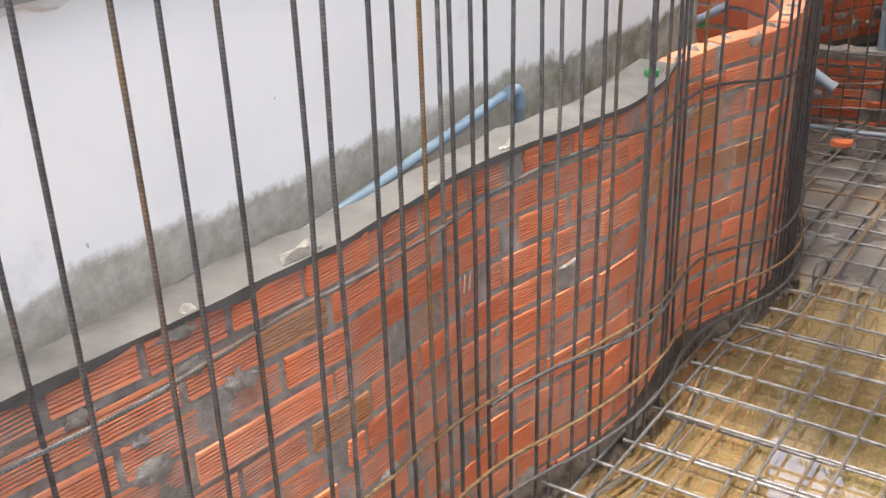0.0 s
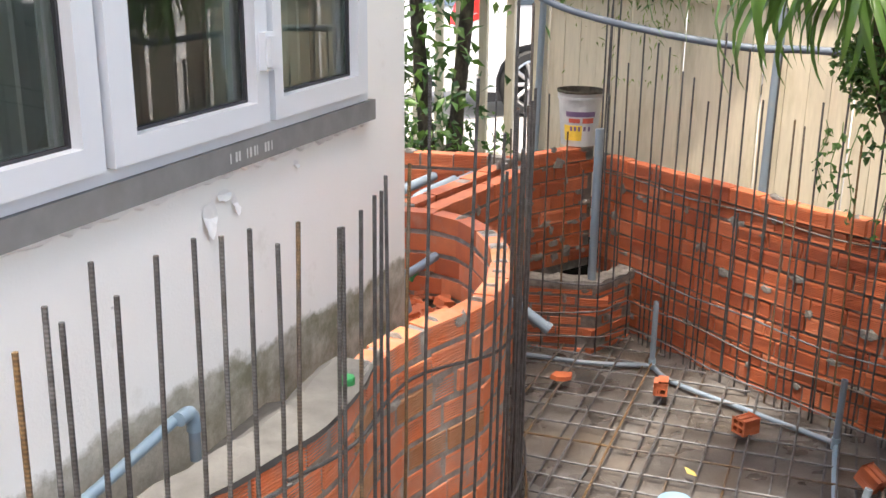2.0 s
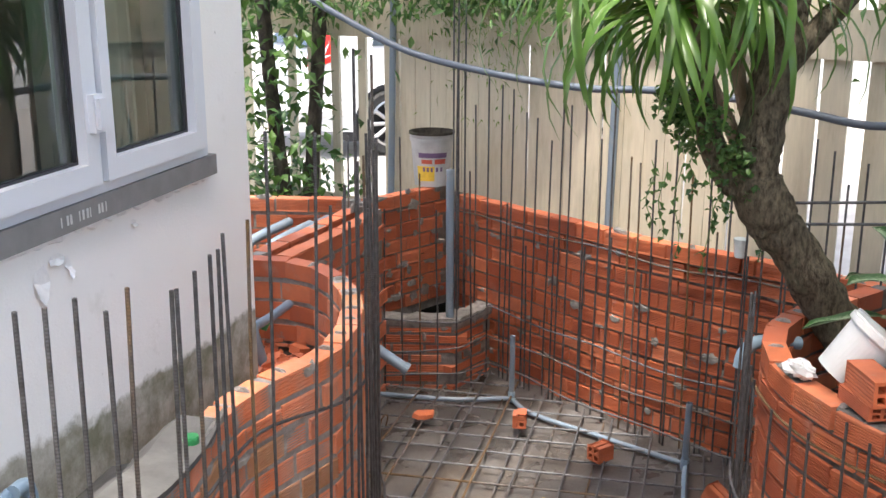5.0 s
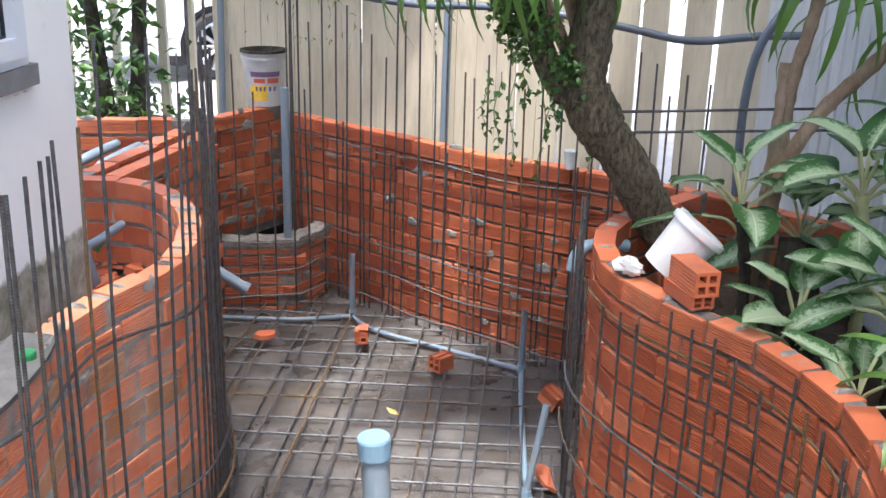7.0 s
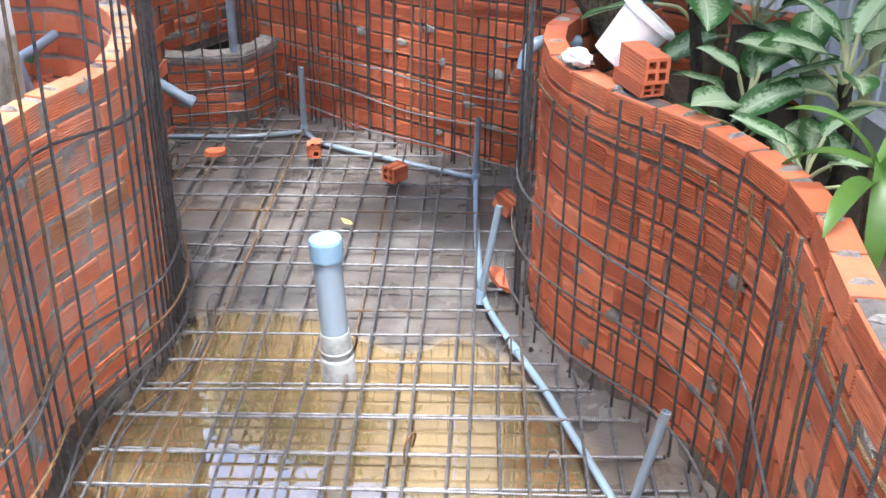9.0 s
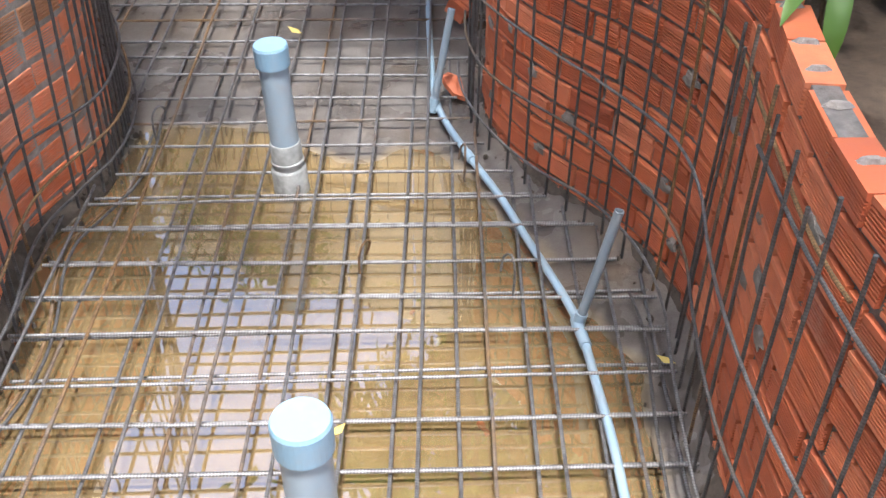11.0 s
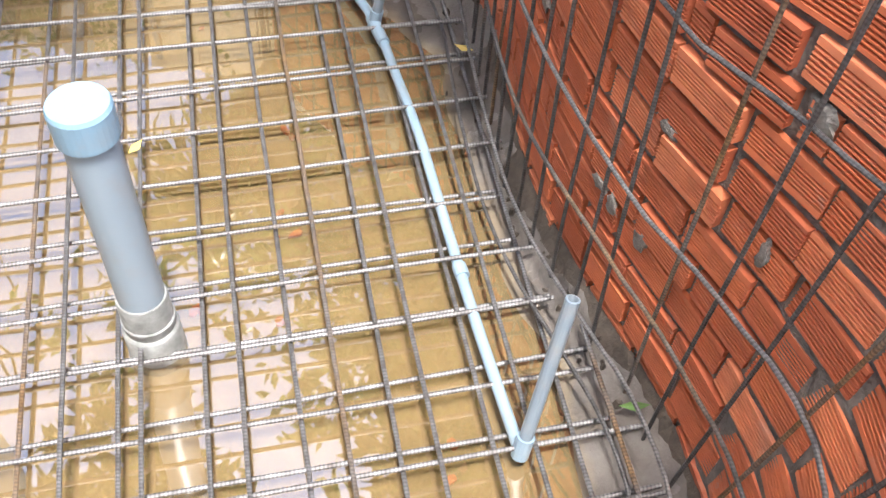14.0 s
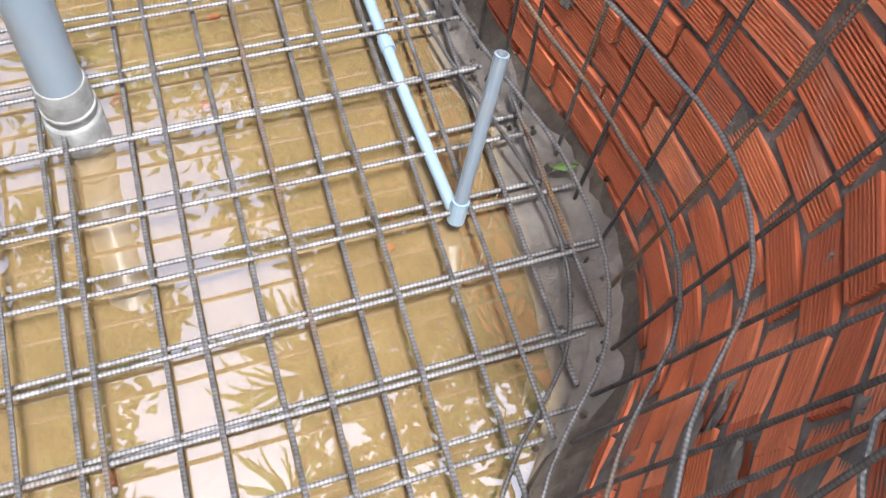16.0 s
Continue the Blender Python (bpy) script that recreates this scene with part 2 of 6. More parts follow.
BRICK = brick_material("terracotta_brick")
BRICK_WASHED_LIT = lit_washed_brick_material()
MORTAR = mortar_material()
PALE_MORTAR = mortar_material("pale_mortar", 1.35)
# Darker copy of the mortar: the shade in deep joints is put into its colour
SHADED_MORTAR = mortar_material("shaded_joint_mortar", 0.80)
LEDGE = plain("trowelled_ledge_mortar", (0.135, 0.131, 0.125), 0.95, grain=12, vary=0.45, bump=0.8)
# Three tones of one steel; the brightest has the bars' glint in its colour
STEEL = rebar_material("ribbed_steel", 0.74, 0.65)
LIT_STEEL = rebar_material("lit_ribbed_steel", 0.70, 1.3)
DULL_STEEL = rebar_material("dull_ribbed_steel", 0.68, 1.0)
RUSTY = rebar_material("rusty_ribbed_steel", 0.50)
PVC = pvc_material("grey_pvc", (0.185, 0.235, 0.285))
PVC_PALE = pvc_material("pale_blue_pvc", (0.225, 0.32, 0.40))
PVC_CAP = pvc_material("light_blue_pvc", (0.20, 0.335, 0.45))
PVC_DUSTY = plain("cement_dusted_pvc", (0.34, 0.355, 0.35), 0.8, grain=26, vary=0.6, bump=0.35)
PVC_STAND = pvc_material("light_grey_pvc", (0.25, 0.325, 0.39))
PLASTER = plaster_material()
FLOOR = floor_material()
WATER = water_material()
GLASS = glass_material()
CLEAR = pvc_material("cloudy_clear_plastic", (0.62, 0.66, 0.66), 0.2)
PAILWALL = plain("dirty_white_pail_plastic", (0.50, 0.51, 0.50), 0.4, grain=9, vary=0.45, bump=0.1)
UPVC = plain("white_upvc", (0.68, 0.71, 0.75), 0.3, grain=5, vary=0.05, bump=0.03)
FILLER = plain("white_filler", (0.86, 0.85, 0.83), 0.9, grain=30, vary=0.12, bump=0.4)
RUBBER = plain("black_gasket", (0.03, 0.03, 0.035), 0.6)
SILL = plain("grey_sill", (0.23, 0.225, 0.22), 0.75, grain=14)
CHALK = plain("chalk_marks", (0.62, 0.62, 0.60), 0.9)
DARK = plain("dark_interior", (0.36, 0.31, 0.26), 0.8, grain=3, vary=0.5)
CURTAIN = plain("pale_green_curtain", (0.52, 0.60, 0.52), 0.9, grain=4, vary=0.15)
SOIL = plain("dark_soil", (0.085, 0.060, 0.042), 1.0, grain=25, vary=0.5, bump=0.9)
STREET = plain("pale_street_concrete", (0.36, 0.345, 0.325), 0.9, grain=6)
CREAM = plank_material("cream_fence_paint", (0.62, 0.555, 0.42), (0.36, 0.315, 0.21))
WHITEWOOD = plank_material("white_fence_paint", (0.62, 0.63, 0.63), (0.45, 0.45, 0.40))
BARK = bark_material("rough_bark", (0.030, 0.024, 0.018), (0.25, 0.21, 0.145), 60.0)
DARKBARK = bark_material("dark_bark", (0.025, 0.022, 0.018), (0.085, 0.075, 0.06))
RINGBARK = bark_material("ringed_bark", (0.22, 0.15, 0.10), (0.42, 0.32, 0.23), 18)
STRAP = leaf_material("strap_leaf", (0.035, 0.095, 0.02), (0.16, 0.30, 0.06), 0.4, 0.3)
SMALL = leaf_material("small_vine_leaf", (0.045, 0.11, 0.03), (0.15, 0.27, 0.075))
SHRUB = leaf_material("shrub_leaf", (0.02, 0.06, 0.016), (0.10, 0.20, 0.04))
MOSS = leaf_material("hanging_moss", (0.09, 0.16, 0.03), (0.24, 0.34, 0.09), 0.5, 0.8)
VARIEG = variegated_material()
STALK = plain("pale_leaf_stalk", (0.40, 0.42, 0.22), 0.5, grain=12)
WHITEPLASTIC = plain("white_plastic", (0.78, 0.78, 0.76), 0.35, grain=6, vary=0.12, bump=0.05)
HOSE = plain("blue_grey_hose", (0.105, 0.13, 0.165), 0.45, grain=10, vary=0.2, bump=0.05)
GREENPL = plain("green_plastic", (0.025, 0.22, 0.07), 0.35, grain=8, vary=0.1)
YELLOW = plain("yellow_print", (0.75, 0.52, 0.06), 0.5)
PURPLE = plain("dark_print", (0.16, 0.10, 0.20), 0.5)
REDPRINT = plain("red_print", (0.55, 0.10, 0.06), 0.5)
CARPAINT = plain("white_car_paint", (0.72, 0.73, 0.74), 0.2, grain=3, vary=0.05, bump=0.0)
CARGLASS = plain("dark_car_glass", (0.03, 0.04, 0.045), 0.08, bump=0.0)
TYRE = plain("tyre_rubber", (0.025, 0.025, 0.025), 0.85)
CHROME = plain("wheel_metal", (0.5, 0.5, 0.52), 0.3, 0.9)
REDLIGHT = plain("red_lamp_plastic", (0.55, 0.02, 0.015), 0.2)
DEBRIS = plain("damp_mortar_debris", (0.085, 0.068, 0.054), 0.9, grain=40, vary=0.5, bump=0.9)
DRYLEAF = plain("yellow_dry_leaf", (0.62, 0.48, 0.14), 0.8)


# ---- mesh helpers ----
class Soup:
    """Vertices, faces and (u, v) of one mesh, gathered in plain lists."""

    def __init__(self):
        self.v, self.f, self.uv = [], [], []

    def add(self, verts, faces, uvs=None):
        n = len(self.v)
        self.v += [tuple(p) for p in verts]
        for i, f in enumerate(faces):
            self.f.append(tuple(a + n for a in f))
            self.uv.append(uvs[i] if uvs else [(0.0, 0.0)] * len(f))
        return self

    def box(self, x0, y0, z0, x1, y1, z1, m=None):
        c = [Vector((x, y, z)) for z in (z0, z1) for y in (y0, y1) for x in (x0, x1)]
        if m is not None:
            c = [m @ p for p in c]
        return self.add(c, [(0, 2, 3, 1), (4, 5, 7, 6), (0, 1, 5, 4), (2, 6, 7, 3), (0, 4, 6, 2), (1, 3, 7, 5)])

    def tube(self, path, radius, sides=8, caps=True):
        """A tube along the points of path; radius is a number or one for each point."""
        path = [Vector(p) for p in path]
        rad = radius if isinstance(radius, (list, tuple)) else [radius] * len(path)
        verts, faces, uvs, run, up = [], [], [], 0.0, None
        for i, p in enumerate(path):
            d = (path[min(i + 1, len(path) - 1)] - path[max(i - 1, 0)]).normalized()
            if up is None:
                up = d.orthogonal().normalized()
            up = (up - d * up.dot(d)).normalized()
            side = d.cross(up)
            if i:
                last, run = run, run + (p - path[i - 1]).length
            for k in range(sides):
                a = 2 * math.pi * k / sides
                verts.append(p + (up * math.cos(a) + side * math.sin(a)) * rad[i])
                if i:
                    b, q = (i - 1) * sides, (k + 1) % sides
                    faces.append((b + k, b + q, b + sides + q, b + sides + k))
                    uvs.append([(last, k / sides), (last, (k + 1) / sides), (run, (k + 1) / sides), (run, k / sides)])
        if caps:
            n = len(path) - 1
            faces += [tuple(range(sides))[::-1], tuple(n * sides + k for k in range(sides))]
            uvs += [[(0, 0)] * sides, [(run, 0)] * sides]
        return self.add(verts, faces, uvs)

    def lathe(self, profile, sides=24, m=None):
        """Turns (radius, z) points round z."""
        verts, faces = [], []
        for r, z in profile:
            for k in range(sides):
                a = 2 * math.pi * k / sides
                p = Vector((r * math.cos(a), r * math.sin(a), z))
                verts.append(m @ p if m is not None else p)
        for i in range(len(profile) - 1):
            for k in range(sides):
                q = (k + 1) % sides
                faces.append((i * sides + k, i * sides + q, (i + 1) * sides + q, (i + 1) * sides + k))
        return self.add(verts, faces)

    def mesh(self, name, material, smooth=False):
        me = bpy.data.meshes.new(name)
        me.from_pydata(self.v, [], self.f)
        layer = me.uv_layers.new(name="UVMap")
        flat = np.array([c for f in self.uv for p in f for c in p], dtype=np.float32)
        layer.data.foreach_set("uv", flat)
        me.materials.append(material)
        if smooth:
            me.polygons.foreach_set("use_smooth", np.ones(len(me.polygons), dtype=bool))
            me.set_sharp_from_angle(angle=radians(42))
        me.update()
        return me


def part(name, soup, material, parent=None, label="", smooth=False):
    ob = new(name, soup.mesh(name, material, smooth))
    if parent is not None:
        ob.parent = parent
    return tagged(ob, label)


def thing(name, label, category, group="", kind="", at=(0, 0, 0)):
    ob = new(name)
    ob.location = at
    ob.empty_display_size = 0.05
    return tagged(ob, label, category, group, kind)


def catmull(points, step=0.03):
    """Points along a smooth line through the given ones."""
    p = [Vector(q) for q in points]
    p = [p[0] * 2 - p[1]] + p + [p[-1] * 2 - p[-2]]
    out = []
    for i in range(1, len(p) - 2):
        a, b, c, d = p[i - 1 : i + 3]
        n = max(2, int((c - b).length / step))
        for k in range(n):
            t = k / n
            out.append(0.5 * (2 * b + (c - a) * t + (2 * a - 5 * b + 4 * c - d) * t * t + (3 * b - a - 3 * c + d) * t**3))
    return out + [p[-2]]


class Line:
    """A smooth line in plan, by length; side +1: the pond lies to its right."""

    def __init__(self, points, side=1, smooth=True, batter=()):
        """batter: (length, lean) pairs; the wall on the line leans away from the pond by lean metres a metre."""
        self.batter = np.array(batter or [(0.0, 0.0)])
        self.p = catmull([Vector((*q, 0)) for q in points]) if smooth else [Vector((*q, 0)) for q in points]
        self.s = [0.0]
        for a, b in zip(self.p, self.p[1:]):
            self.s.append(self.s[-1] + (b - a).length)
        self.length, self.side = self.s[-1], side

    def lean(self, s):
        return float(np.interp(s, self.batter[:, 0], self.batter[:, 1]))

    def at(self, s, off=0.0, z=0.0):
        """The point in plan at length s and height z, off metres towards the pond, and the tangent there."""
        def raw(q):
            q = min(max(q, 0.0), self.length)
            i = min(int(np.searchsorted(self.s, q)), len(self.s) - 1)
            i = max(i, 1)
            f = (q - self.s[i - 1]) / max(self.s[i] - self.s[i - 1], 1e-9)
            return self.p[i - 1].lerp(self.p[i], f)
        d = (raw(s + 0.02) - raw(s - 0.02)).normalized()
        return raw(s) + Vector((d.y, -d.x, 0)) * (self.side * (off - self.lean(s) * z)), d


# ---- the plan ----
LEFT = Line([(-0.95, 0.80), (-0.84, 1.18), (-0.62, 1.50), (-0.5, 1.65), (-0.38, 1.8), (-0.27, 1.95), (-0.16, 2.09), (-0.05, 2.28), (0.05, 2.45), (0.13, 2.56),
             (0.24, 2.68), (0.35, 2.79), (0.47, 2.92), (0.56, 3.05), (0.62, 3.18), (0.68, 3.34), (0.79, 3.53), (0.95, 3.68), (1.1, 3.81),
             (1.21, 4.0), (1.28, 4.2), (1.32, 4.42), (1.32, 4.65), (1.26, 4.88), (1.13, 5.02), (0.95, 5.1), (0.7, 5.15)])
LEFT_ZERO = 0.79                      # length from the line's start to (-0.62, 1.50)
RIGHT = Line([(3.42, 4.02), (3.15, 3.92), (2.92, 3.84), (2.72, 3.72), (2.56, 3.53), (2.47, 3.33), (2.44, 3.12), (2.45, 2.9), (2.48, 2.7), (2.48, 2.5), (2.44, 2.27),
              (2.34, 2.06), (2.2, 1.87), (2.07, 1.68), (1.95, 1.48), (1.86, 1.28), (1.79, 1.08), (1.72, 0.9), (1.62, 0.73), (1.5, 0.615),
              (1.38, 0.545), (1.25, 0.51), (1.12, 0.475), (0.98, 0.39), (0.88, 0.2), (0.84, -0.1), (0.84, -0.4)],
             batter=[(3.7, 0.0), (4.0, 0.09), (4.2, 0.22), (4.4, 0.30), (4.75, 0.30), (5.2, 0.0)])
BACK = Line([(2.31, 6.44), (2.46, 6.1), (2.6, 5.8), (2.74, 5.45), (2.91, 5.09), (3.08, 4.79), (3.27, 4.5), (3.42, 4.2), (3.56, 3.85), (3.7, 3.4), (3.75, 2.9)])
NEAR = Line([(0.84, -0.4), (0.78, -0.85), (0.5, -1.2), (-0.1, -1.3), (-0.65, -1.0), (-0.95, -0.4), (-1.0, 0.2), (-0.95, 0.80)])
CORNER = Line([(1.70, 6.10), (2.31, 6.44)], smooth=False)
DIAGONAL = Line([(1.12, 5.06), (1.62, 5.68), (1.78, 5.94)], smooth=False)
DIAGONAL_2 = Line([(1.02, 5.16), (1.55, 5.82), (1.70, 6.04)], smooth=False)
FAR = Line([(0.55, 6.62), (1.70, 6.18)], smooth=False)
LEFT_TOP, RIGHT_TOP, BACK_TOP = 1.14, 1.12, 1.08
POND = [tuple(LEFT.at(s)[0])[:2] for s in np.arange(0.0, LEFT.length - 0.7, 0.1)] + [(1.45, 5.45), (1.72, 5.85), (1.74, 6.05)] + [(2.3, 6.42)]
POND += [tuple(BACK.at(s)[0])[:2] for s in np.arange(0.1, 2.55, 0.1)] + [tuple(RIGHT.at(s)[0])[:2] for s in np.arange(0.25, RIGHT.length, 0.1)]
POND += [tuple(NEAR.at(s)[0])[:2] for s in np.arange(0.0, NEAR.length, 0.1)]
POND = np.array(POND)
RIM = np.array([tuple(q) for q in POND[: -int(NEAR.length / 0.1) - 1 - len(np.arange(0.25, RIGHT.length, 0.1))]] + [tuple(RIGHT.at(s, -0.03, 0.85)[0])[:2] for s in np.arange(0.25, RIGHT.length, 0.1)]
               + [tuple(NEAR.at(s)[0])[:2] for s in np.arange(0.0, NEAR.length, 0.1)])


def edge_distance(points, poly):
    """Distance of points to a closed polygon's edge, more than 0 inside it."""
    pts = np.atleast_2d(points)
    a, b = poly, np.roll(poly, -1, axis=0)
    ab = b - a
    rel = pts[:, None] - a[None]
    t = np.clip((rel * ab).sum(-1) / np.maximum((ab * ab).sum(-1), 1e-12), 0, 1)
    dist = np.sqrt(((rel - t[..., None] * ab) ** 2).sum(-1)).min(1)
    cross = ((a[None, :, 1] > pts[:, None, 1]) != (b[None, :, 1] > pts[:, None, 1])) & (
        pts[:, None, 0] < ab[None, :, 0] * (pts[:, None, 1] - a[None, :, 1]) / np.where(ab[None, :, 1] == 0, 1e-12, ab[None, :, 1]) + a[None, :, 0])
    return np.where(cross.sum(1) % 2 == 1, dist, -dist)


WET = np.array([(-1.1, 1.0), (0.2, 2.9), (0.62, 3.5), (1.30, 4.12), (1.46, 4.05), (1.62, 3.96), (1.78, 3.82), (1.90, 3.60), (2.05, 3.45), (2.16, 3.52), (2.26, 3.42), (2.28, 3.2), (2.27, 2.95),
                (2.24, 2.67), (2.18, 2.5), (2.2, 2.3), (2.17, 2.12), (2.06, 1.92), (1.98, 1.72), (1.86, 1.52), (1.79, 1.34), (1.70, 1.17),
                (1.58, 1.01), (1.48, 0.88), (1.42, 0.74), (1.34, 0.62), (1.1, 0.52), (0.95, 0.45), (0.78, 0.2), (0.75, -0.3), (0.4, -1.1), (-0.6, -0.95), (-0.95, 0.0)])


def floor_height(p):
    """The slab: a little lower where the water stands."""
    d = edge_distance(p, WET)
    wob = np.array([noise.noise((q[0] * 5, q[1] * 5, 0)) * 0.010 + noise.noise((q[0] * 17, q[1] * 17, 3)) * 0.004 for q in np.atleast_2d(p)])
    return 0.012 - np.clip(d * 0.12, -0.02, 0.035) + wob * 0.8


# ---- ground, floor, water ----
def build_floor():
    xs, ys = np.arange(-1.4, 4.01, 0.05), np.arange(-1.6, 6.71, 0.05)
    grid = np.array([(x, y) for y in ys for x in xs])
    z = floor_height(grid)
    inside = edge_distance(grid, POND)
    n = len(xs)
    s = Soup()
    # mortar fillet and debris along the foot of the walls
    foot = np.clip((0.09 - inside) / 0.09, 0, 1.3) * np.array([0.028 + 0.03 * noise.noise((p[0] * 6, p[1] * 6, 9)) for p in grid])
    s.add([(p[0], p[1], h) for p, h in zip(grid, z + foot)],
          [(i * n + j, i * n + j + 1, (i + 1) * n + j + 1, (i + 1) * n + j) for i in range(len(ys) - 1) for j in range(n - 1)
           if inside[[i * n + j, i * n + j + 1, (i + 1) * n + j]].max() > -0.15])
    ob = part("floor", s, FLOOR, smooth=True)
    tagged(ob, "rough wet cement pond floor with mud", "floor", kind="structure")
    w = Soup()
    xs, ys = np.arange(-1.3, 2.9, 0.1), np.arange(-1.5, 4.6, 0.1)
    grid = np.array([(x, y) for y in ys for x in xs])
    ok, n = edge_distance(grid, POND) > -0.05, len(xs)
    w.add([(p[0], p[1], 0.008) for p in grid], [(i * n + j, i * n + j + 1, (i + 1) * n + j + 1, (i + 1) * n + j) for i in range(len(ys) - 1) for j in range(n - 1)
                                               if ok[i * n + j] and ok[i * n + j + 1] and ok[(i + 1) * n + j] and ok[(i + 1) * n + j + 1]])
    tagged(part("water", w, WATER), "shallow muddy yellow-brown water over cement", "water", kind="structure")


def build_ground():
    s = Soup()
    xs, ys = np.arange(-4.0, 8.01, 0.12), np.arange(-4.0, 9.21, 0.12)
    grid = np.array([(x, y) for y in ys for x in xs])
    inside, n = edge_distance(grid, RIM), len(xs)
    hgt = [0.74 + 0.05 * noise.noise((p[0] * 1.5, p[1] * 1.5, 5)) + 0.03 * noise.noise((p[0] * 7, p[1] * 7, 7)) for p in grid]
    s.add([(p[0], p[1], h) for p, h in zip(grid, hgt)],
          [(i * n + j, i * n + j + 1, (i + 1) * n + j + 1, (i + 1) * n + j) for i in range(len(ys) - 1) for j in range(n - 1)
           if inside[[i * n + j, i * n + j + 1, (i + 1) * n + j, (i + 1) * n + j + 1]].max() < -0.005 and 0.79 * (grid[i * n + j][0] - 1.3) + 0.61 * (grid[i * n + j][1] - 8.2) < 0.1])
    tagged(part("ground", s, SOIL, smooth=True), "dark garden soil behind the brick walls", "soil", kind="structure")
    s = Soup()
    big = 400.0
    x0, x1, y0, y1 = -3.9, 3.9, -3.9, 6.75
    v = [(-big, -big, 0.55), (big, -big, 0.55), (big, big, 0.55), (-big, big, 0.55), (x0, y0, 0.55), (x1, y0, 0.55), (x1, y1, 0.55), (x0, y1, 0.55)]
    s.add(v, [(0, 1, 5, 4), (1, 2, 6, 5), (2, 3, 7, 6), (3, 0, 4, 7)])
    tagged(part("road", s, STREET), "pale concrete street outside the fence", "road", kind="structure")


build_floor()
build_ground()


# ---- brick walls ----
def brick_mesh(name, length, height, depth, ribs=6, cut=0.0045, side_margin=0.13, material=None):
    """A hollow clay brick: ribbed along its face, which lies at y = 0; the body goes to y = depth."""
    prof = [(0.0, 0.0)]
    margin = height * side_margin
    pitch = (height - 2 * margin) / ribs
    for k in range(ribs):
        a = margin + k * pitch
        prof += [(0.0, a), (cut, a + pitch * 0.06), (cut, a + pitch * 0.40), (0.0015, a + pitch * 0.47), (0.0, a + pitch * 0.70)]
    prof += [(0.0, height), (depth, height), (depth, 0.0)]
    n = len(prof)
    s = Soup()
    verts = [(x, y, z) for x in (-length / 2, length / 2) for y, z in prof]
    faces = [(k, (k + 1) % n, n + (k + 1) % n, n + k) for k in range(n)] + [tuple(range(n))[::-1], tuple(range(n, 2 * n))]
    return s.add(verts, faces).mesh(name, material or BRICK)


BRICK_H, BRICK_L, BRICK_D = 0.077, 0.180, 0.080
WHOLE = [brick_mesh("brick", a, BRICK_H - b, BRICK_D, n, 0.007, m) for a, b, n, m in ((BRICK_L, 0.003, 6, 0.14), (BRICK_L - 0.006, 0.006, 7, 0.07), (BRICK_L + 0.004, 0.002, 7, 0.10), (BRICK_L - 0.003, 0.004, 6, 0.18))]
HALF = [brick_mesh("brick", 0.09, BRICK_H - 0.003, BRICK_D, 6, 0.007), brick_mesh("brick", 0.055, BRICK_H - 0.005, BRICK_D, 6, 0.007)]
WASHED_LIT = [brick_mesh("brick", a, b, BRICK_D, n, 0.006, m, BRICK_WASHED_LIT) for a, b, n, m in ((BRICK_L, BRICK_H - 0.004, 7, 0.08), (BRICK_L - 0.008, BRICK_H - 0.008, 6, 0.12), (BRICK_L + 0.004, BRICK_H - 0.005, 7, 0.06))]
WASHED_LIT_HALF = [brick_mesh("brick", 0.09, BRICK_H - 0.006, BRICK_D, 6, 0.006, 0.08, BRICK_WASHED_LIT), brick_mesh("brick", 0.055, BRICK_H - 0.008, BRICK_D, 6, 0.006, 0.08, BRICK_WASHED_LIT)]
THIN = [brick_mesh("brick", 0.18, 0.042, 0.080, 3), brick_mesh("brick", 0.172, 0.040, 0.080, 3)]
rng = random.Random(7)


def wall_core(line, s0, s1, z0, z1, depth, recess, flush):
    s = Soup()
    n = max(2, int((s1 - s0) / 0.05))
    ring = []
    for i in range(n + 1):
        q = s0 + (s1 - s0) * i / n
        rec = recess if q < flush else 0.002
        ring.append((q, rec))
    verts, faces = [], []
    rows = max(2, int((z1 - z0) / 0.06))
    for q, rec in ring:
        for k in range(rows + 1):
            z = z0 + (z1 - z0) * k / rows
            a = line.at(q, -rec - 0.004 * noise.noise((q * 9, z * 9, 3)), z)[0]
            verts.append((a.x, a.y, z))
        for k in range(rows, -1, -1):
            z = z0 + (z1 - z0) * k / rows
            b = line.at(q, -(depth - max(rec, 0.010)), z)[0]
            verts.append((b.x, b.y, z))
    m = 2 * (rows + 1)
    for i in range(n):
        for k in range(m):
            q = (k + 1) % m
            faces.append((i * m + k, (i + 1) * m + k, (i + 1) * m + q, i * m + q))
    faces += [tuple(range(m)), tuple(n * m + k for k in range(m))[::-1]]
    return s.add(verts, faces)


